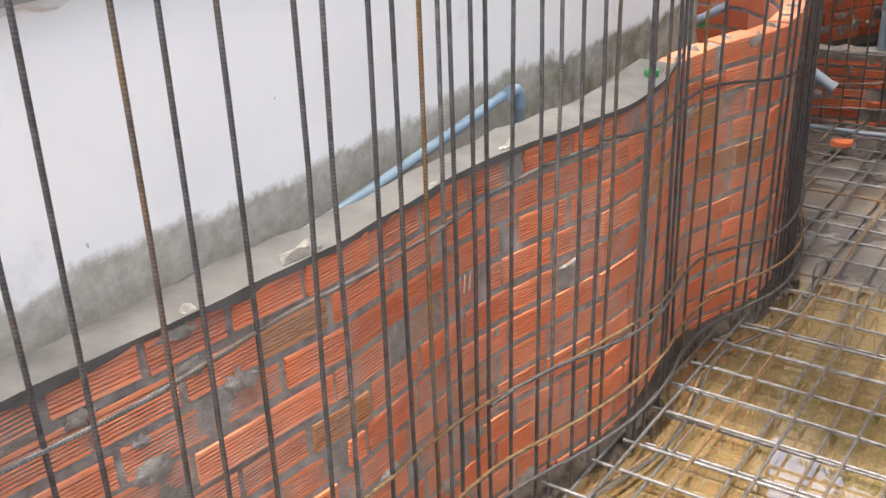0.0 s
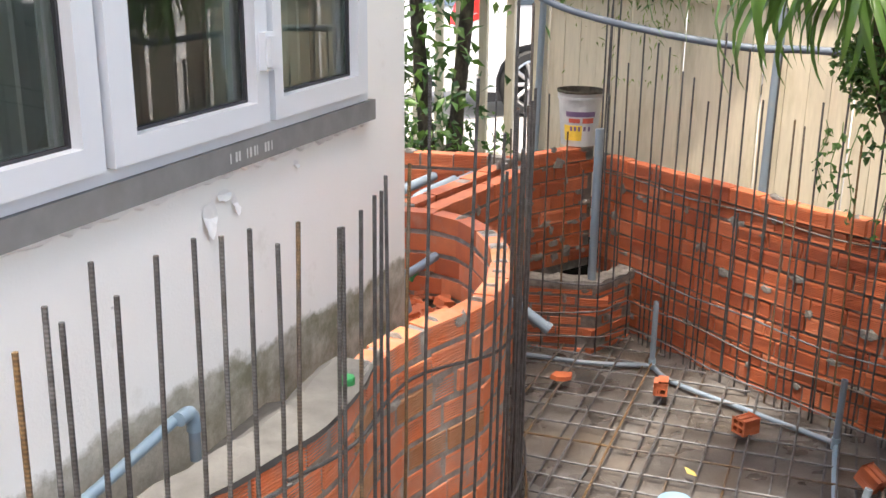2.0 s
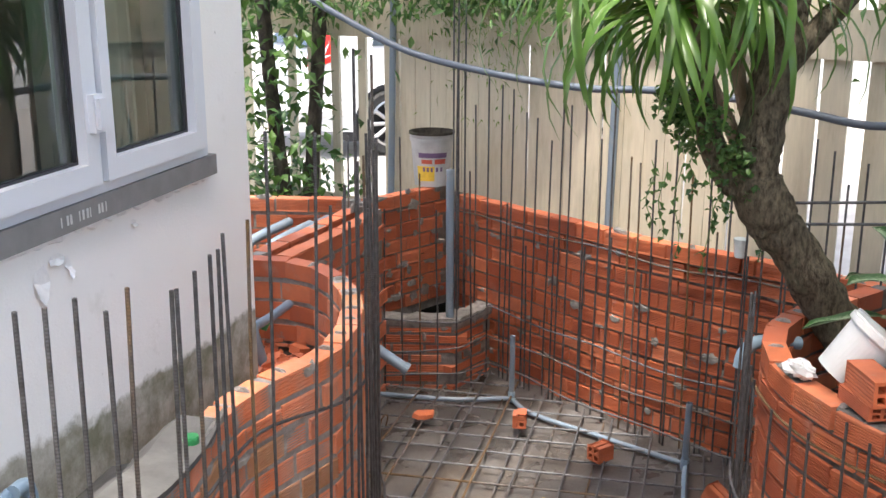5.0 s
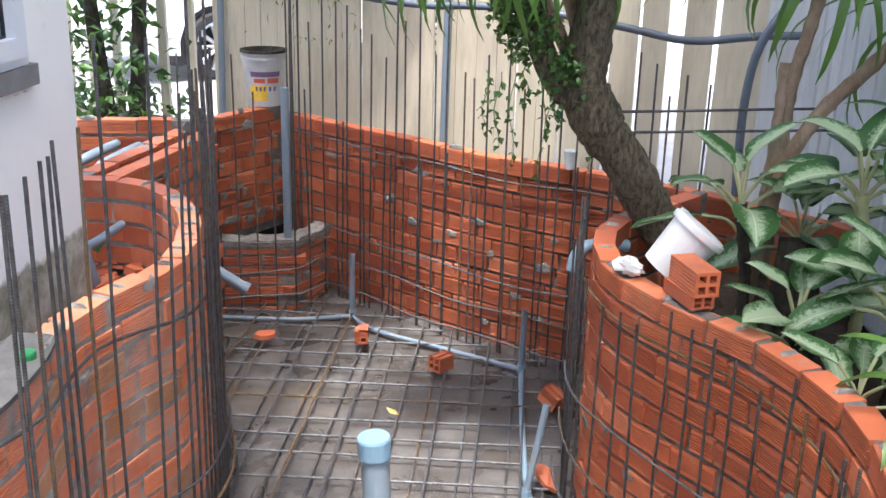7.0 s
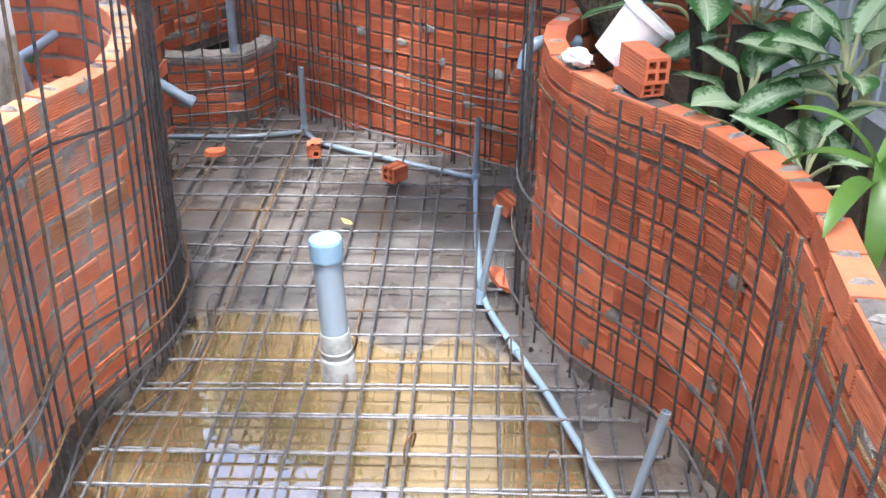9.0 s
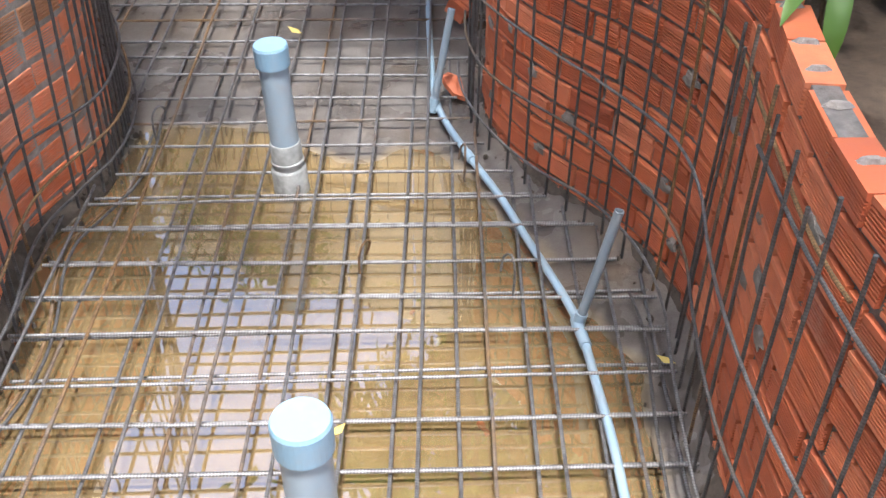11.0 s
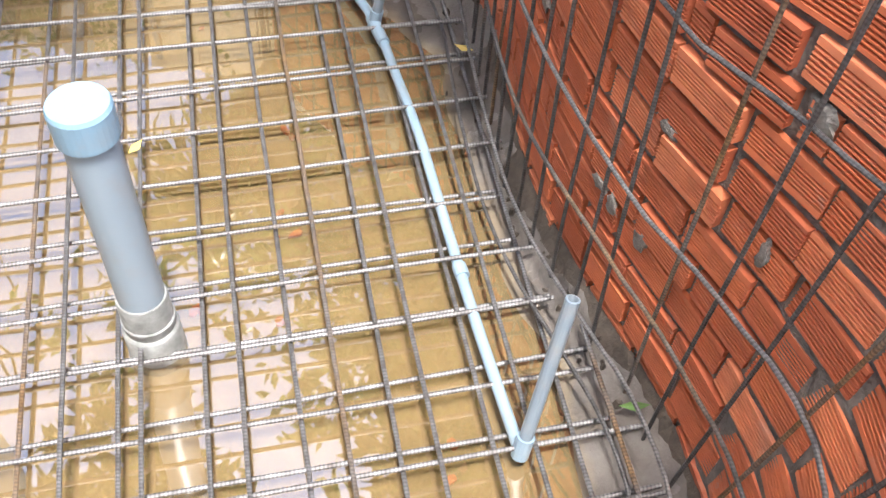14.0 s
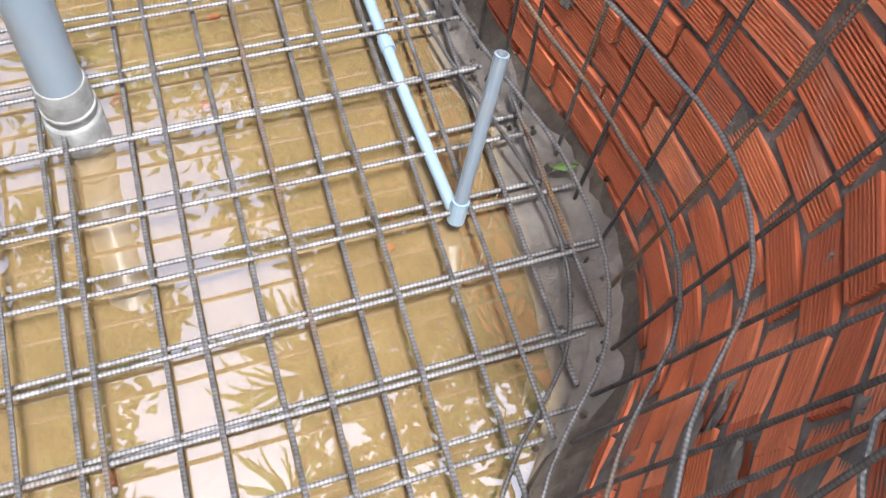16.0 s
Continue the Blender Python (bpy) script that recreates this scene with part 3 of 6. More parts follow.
def brick_wall(name, label, line, top, courses, s0=0.0, s1=None, z0=0.0, depth=BRICK_D, whole=None, half=None, brick_h=BRICK_H, blobs=30, recess=0.010, cap=(), flush=99.0, patches=(), mortar=None, core=None, proud=0.0, clean_from=99.0):
    s1 = line.length if s1 is None else s1
    pitch = (top - z0) / courses
    wall = part(name, wall_core(line, s0, s1, z0 - 0.05, top - 0.012, depth, recess, flush), core or mortar or MORTAR)
    tagged(wall, label, "brick wall", kind="structure")
    whole, half = whole or WHOLE, half or HALF
    todo = []
    for c in range(courses):
        q = s0 - (0.09 if c % 2 else 0.0) - rng.uniform(0, 0.05)
        zc = z0 + (c + 0.5) * pitch
        while q < s1 - 0.02:
            me = rng.choice(half) if rng.random() < 0.05 else rng.choice(whole if q < clean_from else WHOLE)
            ln = me.vertices[len(me.vertices) - 1].co.x * 2
            stretch = max(0.5, (line.at(q + 0.12, 0.0, zc)[0] - line.at(q, 0.0, zc)[0]).length / 0.12) if line.lean(q + 0.06) else 1.0
            mid = q + ln / 2 / stretch
            q += (ln + rng.uniform(0.006, 0.020)) / stretch
            if mid < s0 + 0.02 or mid > s1 - 0.02:
                continue
            todo.append((mid, z0 + c * pitch + (pitch - brick_h) * 0.75 + rng.uniform(-0.003, 0.003), me, c))
    for mid, z, me, c in todo:
        h = me.vertices[len(me.vertices) - 1].co.x
        p = line.at(mid, 0.0, z)[0]
        d = (line.at(mid + h, 0.0, z)[0] - line.at(mid - h, 0.0, z)[0]).normalized()
        inward = Vector((d.y, -d.x, 0)) * line.side
        sag = ((line.at(mid - h, 0.0, z)[0] + line.at(mid + h, 0.0, z)[0]) / 2 - p).dot(inward)
        p = p + inward * (max(0.0, sag) * 0.85 + rng.uniform(-0.003, 0.004) + (proud if c == courses - 1 else 0.0))
        turn = math.atan2(d.y, d.x)
        ob = new("brick", me)
        ob.parent = wall
        # the ribbed face looks to the line's right for side +1
        m = Matrix.Translation((p.x, p.y, z)) @ Matrix.Rotation(turn + rng.uniform(-0.02, 0.02), 4, "Z") @ Matrix.Rotation(rng.uniform(-0.015, 0.015), 4, "Y") @ Matrix.Rotation(-math.atan(line.lean(mid)), 4, "X")
        if line.side < 0:
            m = m @ Matrix.Rotation(math.pi, 4, "Z")
        ob.matrix_local = m
    # mortar squeezed out and smeared over the face
    s = Soup()
    for j in range(blobs + len(patches)):
        q, z = rng.uniform(s0 + 0.05, s1 - 0.05), z0 + pitch * rng.randint(1, courses) + rng.uniform(-0.03, 0.012)
        if j >= blobs:
            q, z = patches[j - blobs][:2]
        p, d = line.at(q, 0.001, z)
        w, h = rng.uniform(0.015, 0.06), rng.uniform(0.012, 0.035)
        if j >= blobs:
            w, h = patches[j - blobs][2:]
        side = Vector((d.y, -d.x, 0)) * line.side
        verts = [p + side * rng.uniform(0.005, 0.008) + Vector((0, 0, z))]
        k = 10
        for ring, out in ((0.75, 0.005), (1.0, -0.004)):
            for i in range(k):
                a, r = 2 * math.pi * i / k, ring * rng.uniform(0.5, 1.3)
                verts.append(p + d * (math.cos(a) * w * r) + side * out + Vector((0, 0, z + math.sin(a) * h * r)))
        faces = [(0, 1 + i, 1 + (i + 1) % k) for i in range(k)] + [(1 + i, 1 + k + i, 1 + k + (i + 1) % k, 1 + (i + 1) % k) for i in range(k)]
        s.add(verts, faces)
    if blobs:
        tagged(part("mortar_smear", s, mortar or MORTAR, wall, "grey mortar smeared on brick"), kind="stuff")
    # trowelled mortar left on the top of the wall
    t = Soup()
    for q in cap:
        q += rng.uniform(-0.07, 0.07)
        p, d = line.at(q, -depth / 2, top)
        k, verts = 12, [Vector((p.x, p.y, top + 0.003))]
        side = Vector((-d.y, d.x, 0))
        for ring, out in ((0.6, 0.002), (1.0, -0.010)):
            for i in range(k):
                a, r = 2 * math.pi * i / k, ring * rng.uniform(0.7, 1.15)
                verts.append(p + d * (math.cos(a) * 0.011 * r) + side * (math.sin(a) * depth * 0.42 * r) + Vector((0, 0, top + out)))
        t.add(verts, [(0, 1 + i, 1 + (i + 1) % k) for i in range(k)] + [(1 + i, 1 + k + i, 1 + k + (i + 1) % k, 1 + (i + 1) % k) for i in range(k)])
    if cap:
        tagged(part("mortar_dab", t, PALE_MORTAR, wall, "dab of dry mortar on top"), kind="stuff")
    return wall


# ---- reinforcement ----
def bent(points, wob, seed):
    r = random.Random(seed)
    return [Vector(p) + Vector((r.uniform(-wob, wob), r.uniform(-wob, wob), 0)) for p in points]


def cage(name, label, line, uprights, levels, off=0.055, radius=0.0055, rake=0.0, level_steel=None):
    """Upright bars (length along the line, top) and level bars (from, to, height at both ends) in front of a wall."""
    root = thing(name, label, "rebar")
    r = random.Random(len(uprights))
    for i, (q, top) in enumerate(uprights):
        p, d = line.at(q, off + r.uniform(-0.008, 0.008))
        lean = Vector((d.x, d.y, 0)) * r.uniform(-0.012, 0.012) + Vector((d.y, -d.x, 0)) * (line.side * r.uniform(-0.015, 0.012))
        back = Vector((-d.y, d.x, 0)) * (line.side * line.lean(q))
        pts = [p + lean * (z / top) + back * z + Vector((r.uniform(-1, 1), r.uniform(-1, 1), 0)) * 0.003 + Vector((0, 0, z)) for z in np.linspace(0.02, top, 5)]
        pts = [w - d * (rake * (1 - w.z / top)) for w in pts]
        part("upright_bar", Soup().tube(pts, radius, 7), STEEL if r.random() < 0.82 else RUSTY, root, smooth=True)
    for i, (a, b, za, zb, o) in enumerate(levels):
        n = max(4, int((b - a) / 0.07))
        pts = []
        for k in range(n + 1):
            z = za + (zb - za) * k / n + 0.010 * math.sin(k * 0.5 + i * 2)
            pts.append(line.at(a + (b - a) * k / n, off + o, z)[0] + Vector((0, 0, z)))
        part("level_bar", Soup().tube(pts, radius, 7), level_steel or (STEEL if i % 2 else RUSTY), root, smooth=True)
    return root


def build_floor_mesh():
    root = thing("floor_rebar_mesh", "tied steel rebar mesh in two layers over the pond floor", "rebar")
    u, v = np.array([0.855, -0.519]), np.array([0.519, 0.855])
    r = random.Random(3)
    inner = POND
    for direct, across, lows, z, span in ((v, u, [0.25 + 0.19 * k for k in range(-17, 12)], 0.052, (-2.0, 7.5)), (v, u, [0.325 + 0.19 * k for k in range(-17, 12)], 0.078, (-2.0, 7.5)),
                                          (u, v, [1.955 + 0.172 * k for k in range(-18, 27)], 0.067, (-4.0, 3.0)), (u, v, [1.995 + 0.172 * k for k in range(-18, 11)], 0.041, (-4.0, 3.0))):
        for c in lows:
            c += r.uniform(-0.014, 0.014)
            ts = np.arange(span[0], span[1], 0.05)
            slant = r.uniform(-0.012, 0.012) + (0.04 if direct is u else 0.0)
            pts = np.outer(ts, direct) + across * c + np.outer(ts - (0.3 if direct is u else ts.mean()), across) * slant
            ok = edge_distance(pts, inner) > r.uniform(0.03, 0.07)
            run = []
            for t, good, p in zip(ts, ok, pts):
                if good:
                    run.append((p[0] + r.uniform(-1, 1) * 0.0012, p[1] + r.uniform(-1, 1) * 0.0012, z + 0.006 * math.sin(t * 1.7 + c * 9)))
                if run and (not good or t >= ts[-1]):
                    if len(run) > 3:
                        keep = run[::4] + ([run[-1]] if (len(run) - 1) % 4 else [])
                        # crossways bars get the tone with the glint, lengthways bars the duller copy
                        part("mesh_bar", Soup().tube(keep, 0.0056, 7), RUSTY if direct is v and r.random() < 0.16 else DULL_STEEL if direct is v else LIT_STEEL, root, smooth=True)
                    run = []
    return root


# ---- house ----
H0, HD = Vector((-0.05, 2.8, 0)), Vector((0.5145, 0.8575, 0))
HM = Matrix(((HD.x, -HD.y, 0, H0.x), (HD.y, HD.x, 0, H0.y), (0, 0, 1, 0), (0, 0, 0, 1)))   # x along the wall, y into the house


def build_house():
    house = thing("house", "white plastered house wall with peeling paint beside the pond", "house")
    # Unseen upper wall and roof, raised to block sky from the planter wall
    top = 4.9
    for b in ((-6, 0, 0.3, 1.86, 0.2, 1.77), (1.50, 0, 1.77, 1.86, 0.2, 3.1), (-6, 0, 1.77, -2.6, 0.2, 3.1), (-6, 0, 3.1, 1.86, 0.2, top), (1.66, 0.2, 0.3, 1.86, 5.0, top), (-6, 5.0, 0.3, 1.86, 5.2, top), (-6.2, 0, 0.3, -6, 5.2, top)):
        part("wall", Soup().box(*b, HM), PLASTER, house)
    part("roof", Soup().box(-6.3, -0.15, top, 1.95, 5.3, top + 0.15, HM), SILL, house)
    room = Soup()
    room.box(-5.9, 2.6, 0.9, 1.6, 2.65, 3.3, HM).box(-5.9, 0.25, 3.25, 1.6, 2.6, 3.3, HM).box(-5.9, 0.25, 0.85, 1.6, 2.6, 0.9, HM)
    part("room_lining", room, DARK, house)
    band = part("sill", Soup().box(-2.7, -0.035, 1.702, 1.54, -0.002, 1.768, HM), SILL, house, "grey cement window sill band")
    # unreadable chalk marks
    for i, x in enumerate((0.66, 0.685, 0.70, 0.74, 0.755, 0.775, 0.79, 0.83, 0.845, 0.865)):
        part("chalk_mark", Soup().box(x, -0.0365, 1.722, x + (0.004 if i % 3 == 0 else 0.008), -0.0352, 1.748, HM), CHALK, band)
    r = random.Random(5)
    bead = [HM @ Vector((x, -0.004 + r.uniform(-0.002, 0.002), 1.693 + r.uniform(-0.007, 0.004))) for x in np.arange(-2.7, 1.55, 0.03)]
    part("filler_bead", Soup().tube(bead, [0.011 + r.uniform(-0.005, 0.007) for _ in bead], 6), FILLER, house, "ragged white filler under the sill")
    # flakes of loose paint
    for x, z, w, h in ((0.60, 1.585, 0.035, 0.05), (0.72, 1.60, 0.02, 0.03), (0.67, 1.635, 0.04, 0.022), (-0.4, 1.62, 0.03, 0.02), (1.05, 1.64, 0.02, 0.015)):
        k, verts = 11, [HM @ Vector((x, -0.002, z))]
        for i in range(k):
            a, q = 2 * math.pi * i / k, r.uniform(0.6, 1.2)
            verts.append(HM @ Vector((x + math.cos(a) * w * q, -0.003 - (0.012 if math.sin(a) < 0 else 0.001) * q, z + math.sin(a) * h * q)))
        part("paint_flake", Soup().add(verts, [(0, 1 + i, 1 + (i + 1) % k) for i in range(k)]), FILLER, house)

    win = thing("window_1", "white framed casement window with closed glass sashes", "window", kind="structure")
    f = Soup().box(-2.6, -0.025, 1.770, 1.50, 0.07, 1.800, HM).box(1.465, -0.025, 1.80, 1.50, 0.07, 3.1, HM).box(-2.6, -0.025, 3.06, 1.465, 0.07, 3.1, HM)
    for x in (0.19, 0.865, -0.53, -1.23):
        f.box(x - 0.012, -0.022, 1.80, x + 0.012, 0.06, 3.06, HM)
    part("window_frame", f, UPVC, win)
    for a, b, ga, gb in ((0.88, 1.462, 0.925, 1.395), (0.205, 0.85, 0.285, 0.79), (-0.515, 0.175, -0.43, 0.11), (-1.215, -0.545, -1.13, -0.63)):
        s = Soup().box(a, -0.045, 1.802, b, 0.03, 1.862, HM).box(a, -0.045, 2.99, b, 0.03, 3.055, HM).box(a, -0.045, 1.862, ga, 0.03, 2.99, HM).box(gb, -0.045, 1.862, b, 0.03, 2.99, HM)
        sash = part("sash", s, UPVC, win)
        g = Soup().box(ga, -0.014, 1.862, ga + 0.008, -0.003, 2.99, HM).box(gb - 0.008, -0.014, 1.862, gb, -0.003, 2.99, HM).box(ga + 0.008, -0.014, 1.862, gb - 0.008, -0.003, 1.869, HM)
        part("gasket", g, RUBBER, sash)
        pane = part("pane", Soup().add([HM @ Vector(q) for q in ((ga, 0.0, 1.862), (gb, 0.0, 1.862), (gb, 0.0, 2.99), (ga, 0.0, 2.99))], [(0, 1, 2, 3)]), GLASS, sash)
        pane.visible_shadow = False
    h = Soup().box(0.805, -0.066, 1.945, 0.85, -0.045, 2.045, HM).box(0.812, -0.078, 1.955, 0.843, -0.066, 2.035, HM)
    part("handle", h, UPVC, win, smooth=False)
    # curtain behind the far panes
    for x0, n in ((0.93, 46), (-0.30, 60)):
        cur, pts = Soup(), []
        for i in range(n):
            x = x0 + i * 0.0125
            pts += [HM @ Vector((x, 0.20 + 0.025 * math.sin(i * 1.1), 0.95)), HM @ Vector((x, 0.20 + 0.025 * math.sin(i * 1.1), 3.0))]
        cur.add(pts, [(2 * i, 2 * i + 2, 2 * i + 3, 2 * i + 1) for i in range(n - 1)])
        tagged(part("curtain", cur, CURTAIN, smooth=True), "pale green curtain hanging behind the window", "curtain", "curtains")
    # low pipe along the wall foot, turned down at its end
    pipe = thing("wall_pipe", "dusty pale blue plastic pipe lying along the house wall", "pipe")
    path = [HM @ Vector((x, -0.062 + 0.008 * math.sin(x * 3), z)) for x, z in ((-0.95, 1.045), (-0.62, 1.062), (-0.3, 1.088), (0.1, 1.125), (0.33, 1.150))]
    part("pipe", Soup().tube(path, 0.0145, 12), PVC_PALE, pipe, smooth=True)
    e = catmull([HM @ Vector((0.32, -0.074, 1.158)), HM @ Vector((0.365, -0.073, 1.155)), HM @ Vector((0.38, -0.073, 1.12)), HM @ Vector((0.38, -0.073, 1.10))], 0.01)
    part("elbow", Soup().tube(e, 0.019, 12), PVC_PALE, pipe, "blue elbow joint", True)
    part("down_pipe", Soup().tube([HM @ Vector((0.38, -0.073, 1.11)), HM @ Vector((0.38, -0.073, 1.02))], 0.015, 12), PVC, pipe, smooth=True)


def build_ledge():
    """Mortar bed between the pond wall and the house."""
    s, n = Soup(), 60
    r = random.Random(2)
    verts = []
    for i in range(n + 1):
        q = 0.2 + (LEFT_ZERO + 2.06) * i / n
        lap = 0.013 + 0.008 * noise.noise((q * 7, 0, 3))
        p = LEFT.at(q, lap)[0]
        k = (p - H0).dot(HD)
        foot = H0 + HD * max(k, -4.0)
        lip = LEFT.at(q, lap - 0.004)[0]
        verts.append((lip.x, lip.y, 1.126 + 0.022 * noise.noise((q * 5, 4, 0)) + 0.012 * noise.noise((q * 16, 8, 0))))
        for j in range(7):
            f = j / 6
            w = p.lerp(foot, f)
            h = 1.146 + 0.010 * math.sin(math.pi * min(f * 1.6, 1)) - 0.075 * max(0.0, f - 0.5) * 2 + 0.015 * noise.noise((w.x * 9, w.y * 9, 1)) * math.sin(math.pi * f) + 0.02 * noise.noise((w.x * 3, w.y * 3, 4)) * f
            # the mortar drops to a channel beside the house, where the pipe lies
            g = min(max((f - 0.35) / 0.35, 0.0), 1.0) * min(max((k + 0.85) / 0.3, 0.0), 1.0) * min(max((1.3 - k) / 0.5, 0.0), 1.0)
            verts.append((w.x, w.y, h - 0.12 * g * g * (3 - 2 * g)))
        verts.append((foot.x, foot.y, 0.6))
        q2 = LEFT.at(q, -0.075)[0]
        verts.append((q2.x, q2.y, 1.10))
    m = 10
    s.add(verts, [(i * m + k, i * m + (k + 1) % m, (i + 1) * m + (k + 1) % m, (i + 1) * m + k) for i in range(n) for k in range(m)] + [tuple(range(m)), tuple(n * m + k for k in range(m))[::-1]])
    tagged(part("ledge", s, LEDGE, smooth=False), "grey mortar ledge between brick wall and house", "mortar ledge", kind="structure")


# ---- fence, street ----
def build_fence():
    a, b = Vector((-1.0, 11.17, 0)), Vector((6.4, 1.58, 0))
    d = (b - a).normalized()
    fm = Matrix(((d.x, -d.y, 0, a.x), (d.y, d.x, 0, a.y), (0, 0, 1, 0), (0, 0, 0, 1)))
    fence = thing("fence", "weathered cream painted board fence behind the pond", "fence")
    r = random.Random(11)
    x, total = 0.0, (b - a).length
    def board_mesh(w, z1=3.0, steel=None):
        return Soup().box(0, -0.011, 0.56, w, 0.011, z1).mesh("board", steel or CREAM)
    narrow, wide = [(w, board_mesh(w)) for w in (0.066, 0.072, 0.069)], [(w, board_mesh(w)) for w in (0.118, 0.125, 0.112)]

    def put(mesh, x, lean):
        ob = new("board", mesh)
        ob.parent = fence
        ob.matrix_local = fm @ pose(x, r.uniform(-0.004, 0.004), r.uniform(-0.02, 0.02), 0, r.uniform(-lean, lean), 0)
    # open slats towards the street, a closed row behind the long wall, looser boards past the tree
    while x < 7.60:
        w, mesh = r.choice(narrow if x < 5.0 else wide)
        put(mesh, x, 0.4 if x < 6.9 else 0.8)
        x += w + (r.uniform(0.13, 0.175) if x < 4.9 else r.uniform(0.001, 0.003) if x < 6.9 else r.choice((0.004, 0.010, 0.016, 0.028)))
    for x0, w in ((7.68, 0.14), (7.845, 0.135), (8.055, 0.145), (8.222, 0.225)):
        put(board_mesh(w), x0, 0.7)
    part("white_panel", Soup().box(8.455, -0.02, 0.56, 8.735, 0.015, 3.0, fm), WHITEWOOD, fence, "smooth white painted panel")
    low = board_mesh(0.085, 1.86, WHITEWOOD)
    for k in range(28):
        put(low, 8.76 + 0.105 * k, 0.3)
    part("rail", Soup().box(0, -0.035, 1.95, 8.24, -0.0145, 2.19, fm), CREAM, fence)
    part("rail", Soup().box(0, 0.012, 0.75, total, 0.035, 0.87, fm), CREAM, fence)
    for px, py, rad in ((2.12, 7.05, 0.022), (3.08, 5.84, 0.024)):
        post = thing("fence_post", "thin grey plastic pipe standing against the fence", "post", "pipes at the fence")
        part("pole", Soup().tube([(px - (0.03 if px < 2.5 else 0.0), py, 0.6), (px + 0.02, py - 0.02, 2.9)], rad, 10), PVC, post, smooth=True)
    return fence


def build_car():
    car = thing("car", "white car parked on the street behind the fence", "car", at=(4.05, 11.82, 0.55))
    car.rotation_euler = (0, 0, radians(12))
    # side outline with the two wheel arches cut out, then the cabin
    low = [(-2.06, 0.30), (-2.10, 0.52), (-2.06, 0.80), (-1.98, 1.02), (-1.5, 1.07), (0.9, 1.08), (1.5, 1.02), (2.0, 0.88), (2.10, 0.60), (2.02, 0.26)]
    arch = [(x + 0.40 * math.cos(radians(a)), 0.33 + 0.40 * math.sin(radians(a))) for x in (1.35, -1.25) for a in range(-10, 191, 20)]
    s = Soup()
    skirt = low + arch
    n = len(skirt)
    s.add([(x, y, z) for y in (-0.86, 0.86) for x, z in skirt], [(k, (k + 1) % n, n + (k + 1) % n, n + k) for k in range(n)] + [tuple(range(n))[::-1], tuple(range(n, 2 * n))])
    cab = [(-1.98, 1.02), (-1.85, 1.30), (-1.55, 1.58), (-0.9, 1.66), (0.3, 1.62), (1.05, 1.05)]
    n = len(cab)
    s.add([(x, y * (1.0 if z < 1.1 else 0.85), z) for y in (-0.855, 0.855) for x, z in cab], [(k, (k + 1) % n, n + (k + 1) % n, n + k) for k in range(n)] + [tuple(range(n))[::-1], tuple(range(n, 2 * n))])
    body = part("body", s, CARPAINT, car)
    for x0, x1, xa, xb in ((-1.45, -0.62, -1.25, -0.62), (-0.54, 0.78, -0.54, 0.22)):
        part("side_window", Soup().add([(x0, -0.86, 1.10), (x1, -0.86, 1.10), (xb, -0.752, 1.52), (xa, -0.752, 1.54)], [(0, 1, 2, 3)]), CARGLASS, body)
    part("rear_window", Soup().add([(-1.99, -0.6, 1.08), (-1.99, 0.6, 1.08), (-1.66, 0.55, 1.52), (-1.66, -0.55, 1.52)], [(0, 1, 2, 3)]), CARGLASS, body)
    part("door_line", Soup().box(-0.58, -0.868, 0.34, -0.568, -0.855, 1.07), RUBBER, body)
    part("tail_light", Soup().add([(-2.02, -0.875, 0.92), (-1.80, -0.875, 0.99), (-1.76, -0.80, 1.30), (-1.90, -0.78, 1.26), (-2.10, -0.70, 0.92), (-1.94, -0.62, 1.26)], [(0, 1, 2, 3), (4, 0, 3, 5)]), REDLIGHT, body, "red rear lamp")
    part("bumper", Soup().tube(catmull([(-1.72, -0.85, 0.50), (-2.06, -0.82, 0.50), (-2.15, -0.6, 0.50), (-2.17, 0, 0.50), (-2.15, 0.6, 0.50), (-2.0, 0.82, 0.50)], 0.1), 0.08, 8), CARPAINT, body, smooth=True)
    for x in (-1.25, 1.35):
        part("arch_lining", Soup().box(x - 0.45, -0.80, 0.16, x + 0.45, -0.55, 0.80), RUBBER, body)
        m = Matrix.Translation((x, -0.80, 0.33)) @ Matrix.Rotation(radians(90), 4, "X")
        wheel = part("wheel", Soup().lathe([(0.22, -0.10), (0.31, -0.11), (0.33, -0.05), (0.33, 0.05), (0.31, 0.09), (0.24, 0.085), (0.22, 0.03), (0.001, 0.03)], 28, m), TYRE, car, smooth=True)
        rim = Soup()
        for k in range(10):
            a = 2 * math.pi * k / 10
            rim.tube([m @ Vector((0, 0, 0.085)), m @ Vector((0.22 * math.cos(a), 0.22 * math.sin(a), 0.08))], 0.022, 6)
        rim.lathe([(0.205, 0.05), (0.22, 0.09), (0.24, 0.085)], 28, m)
        part("rim", rim, CHROME, wheel, "metal wheel rim with spokes")
    return car


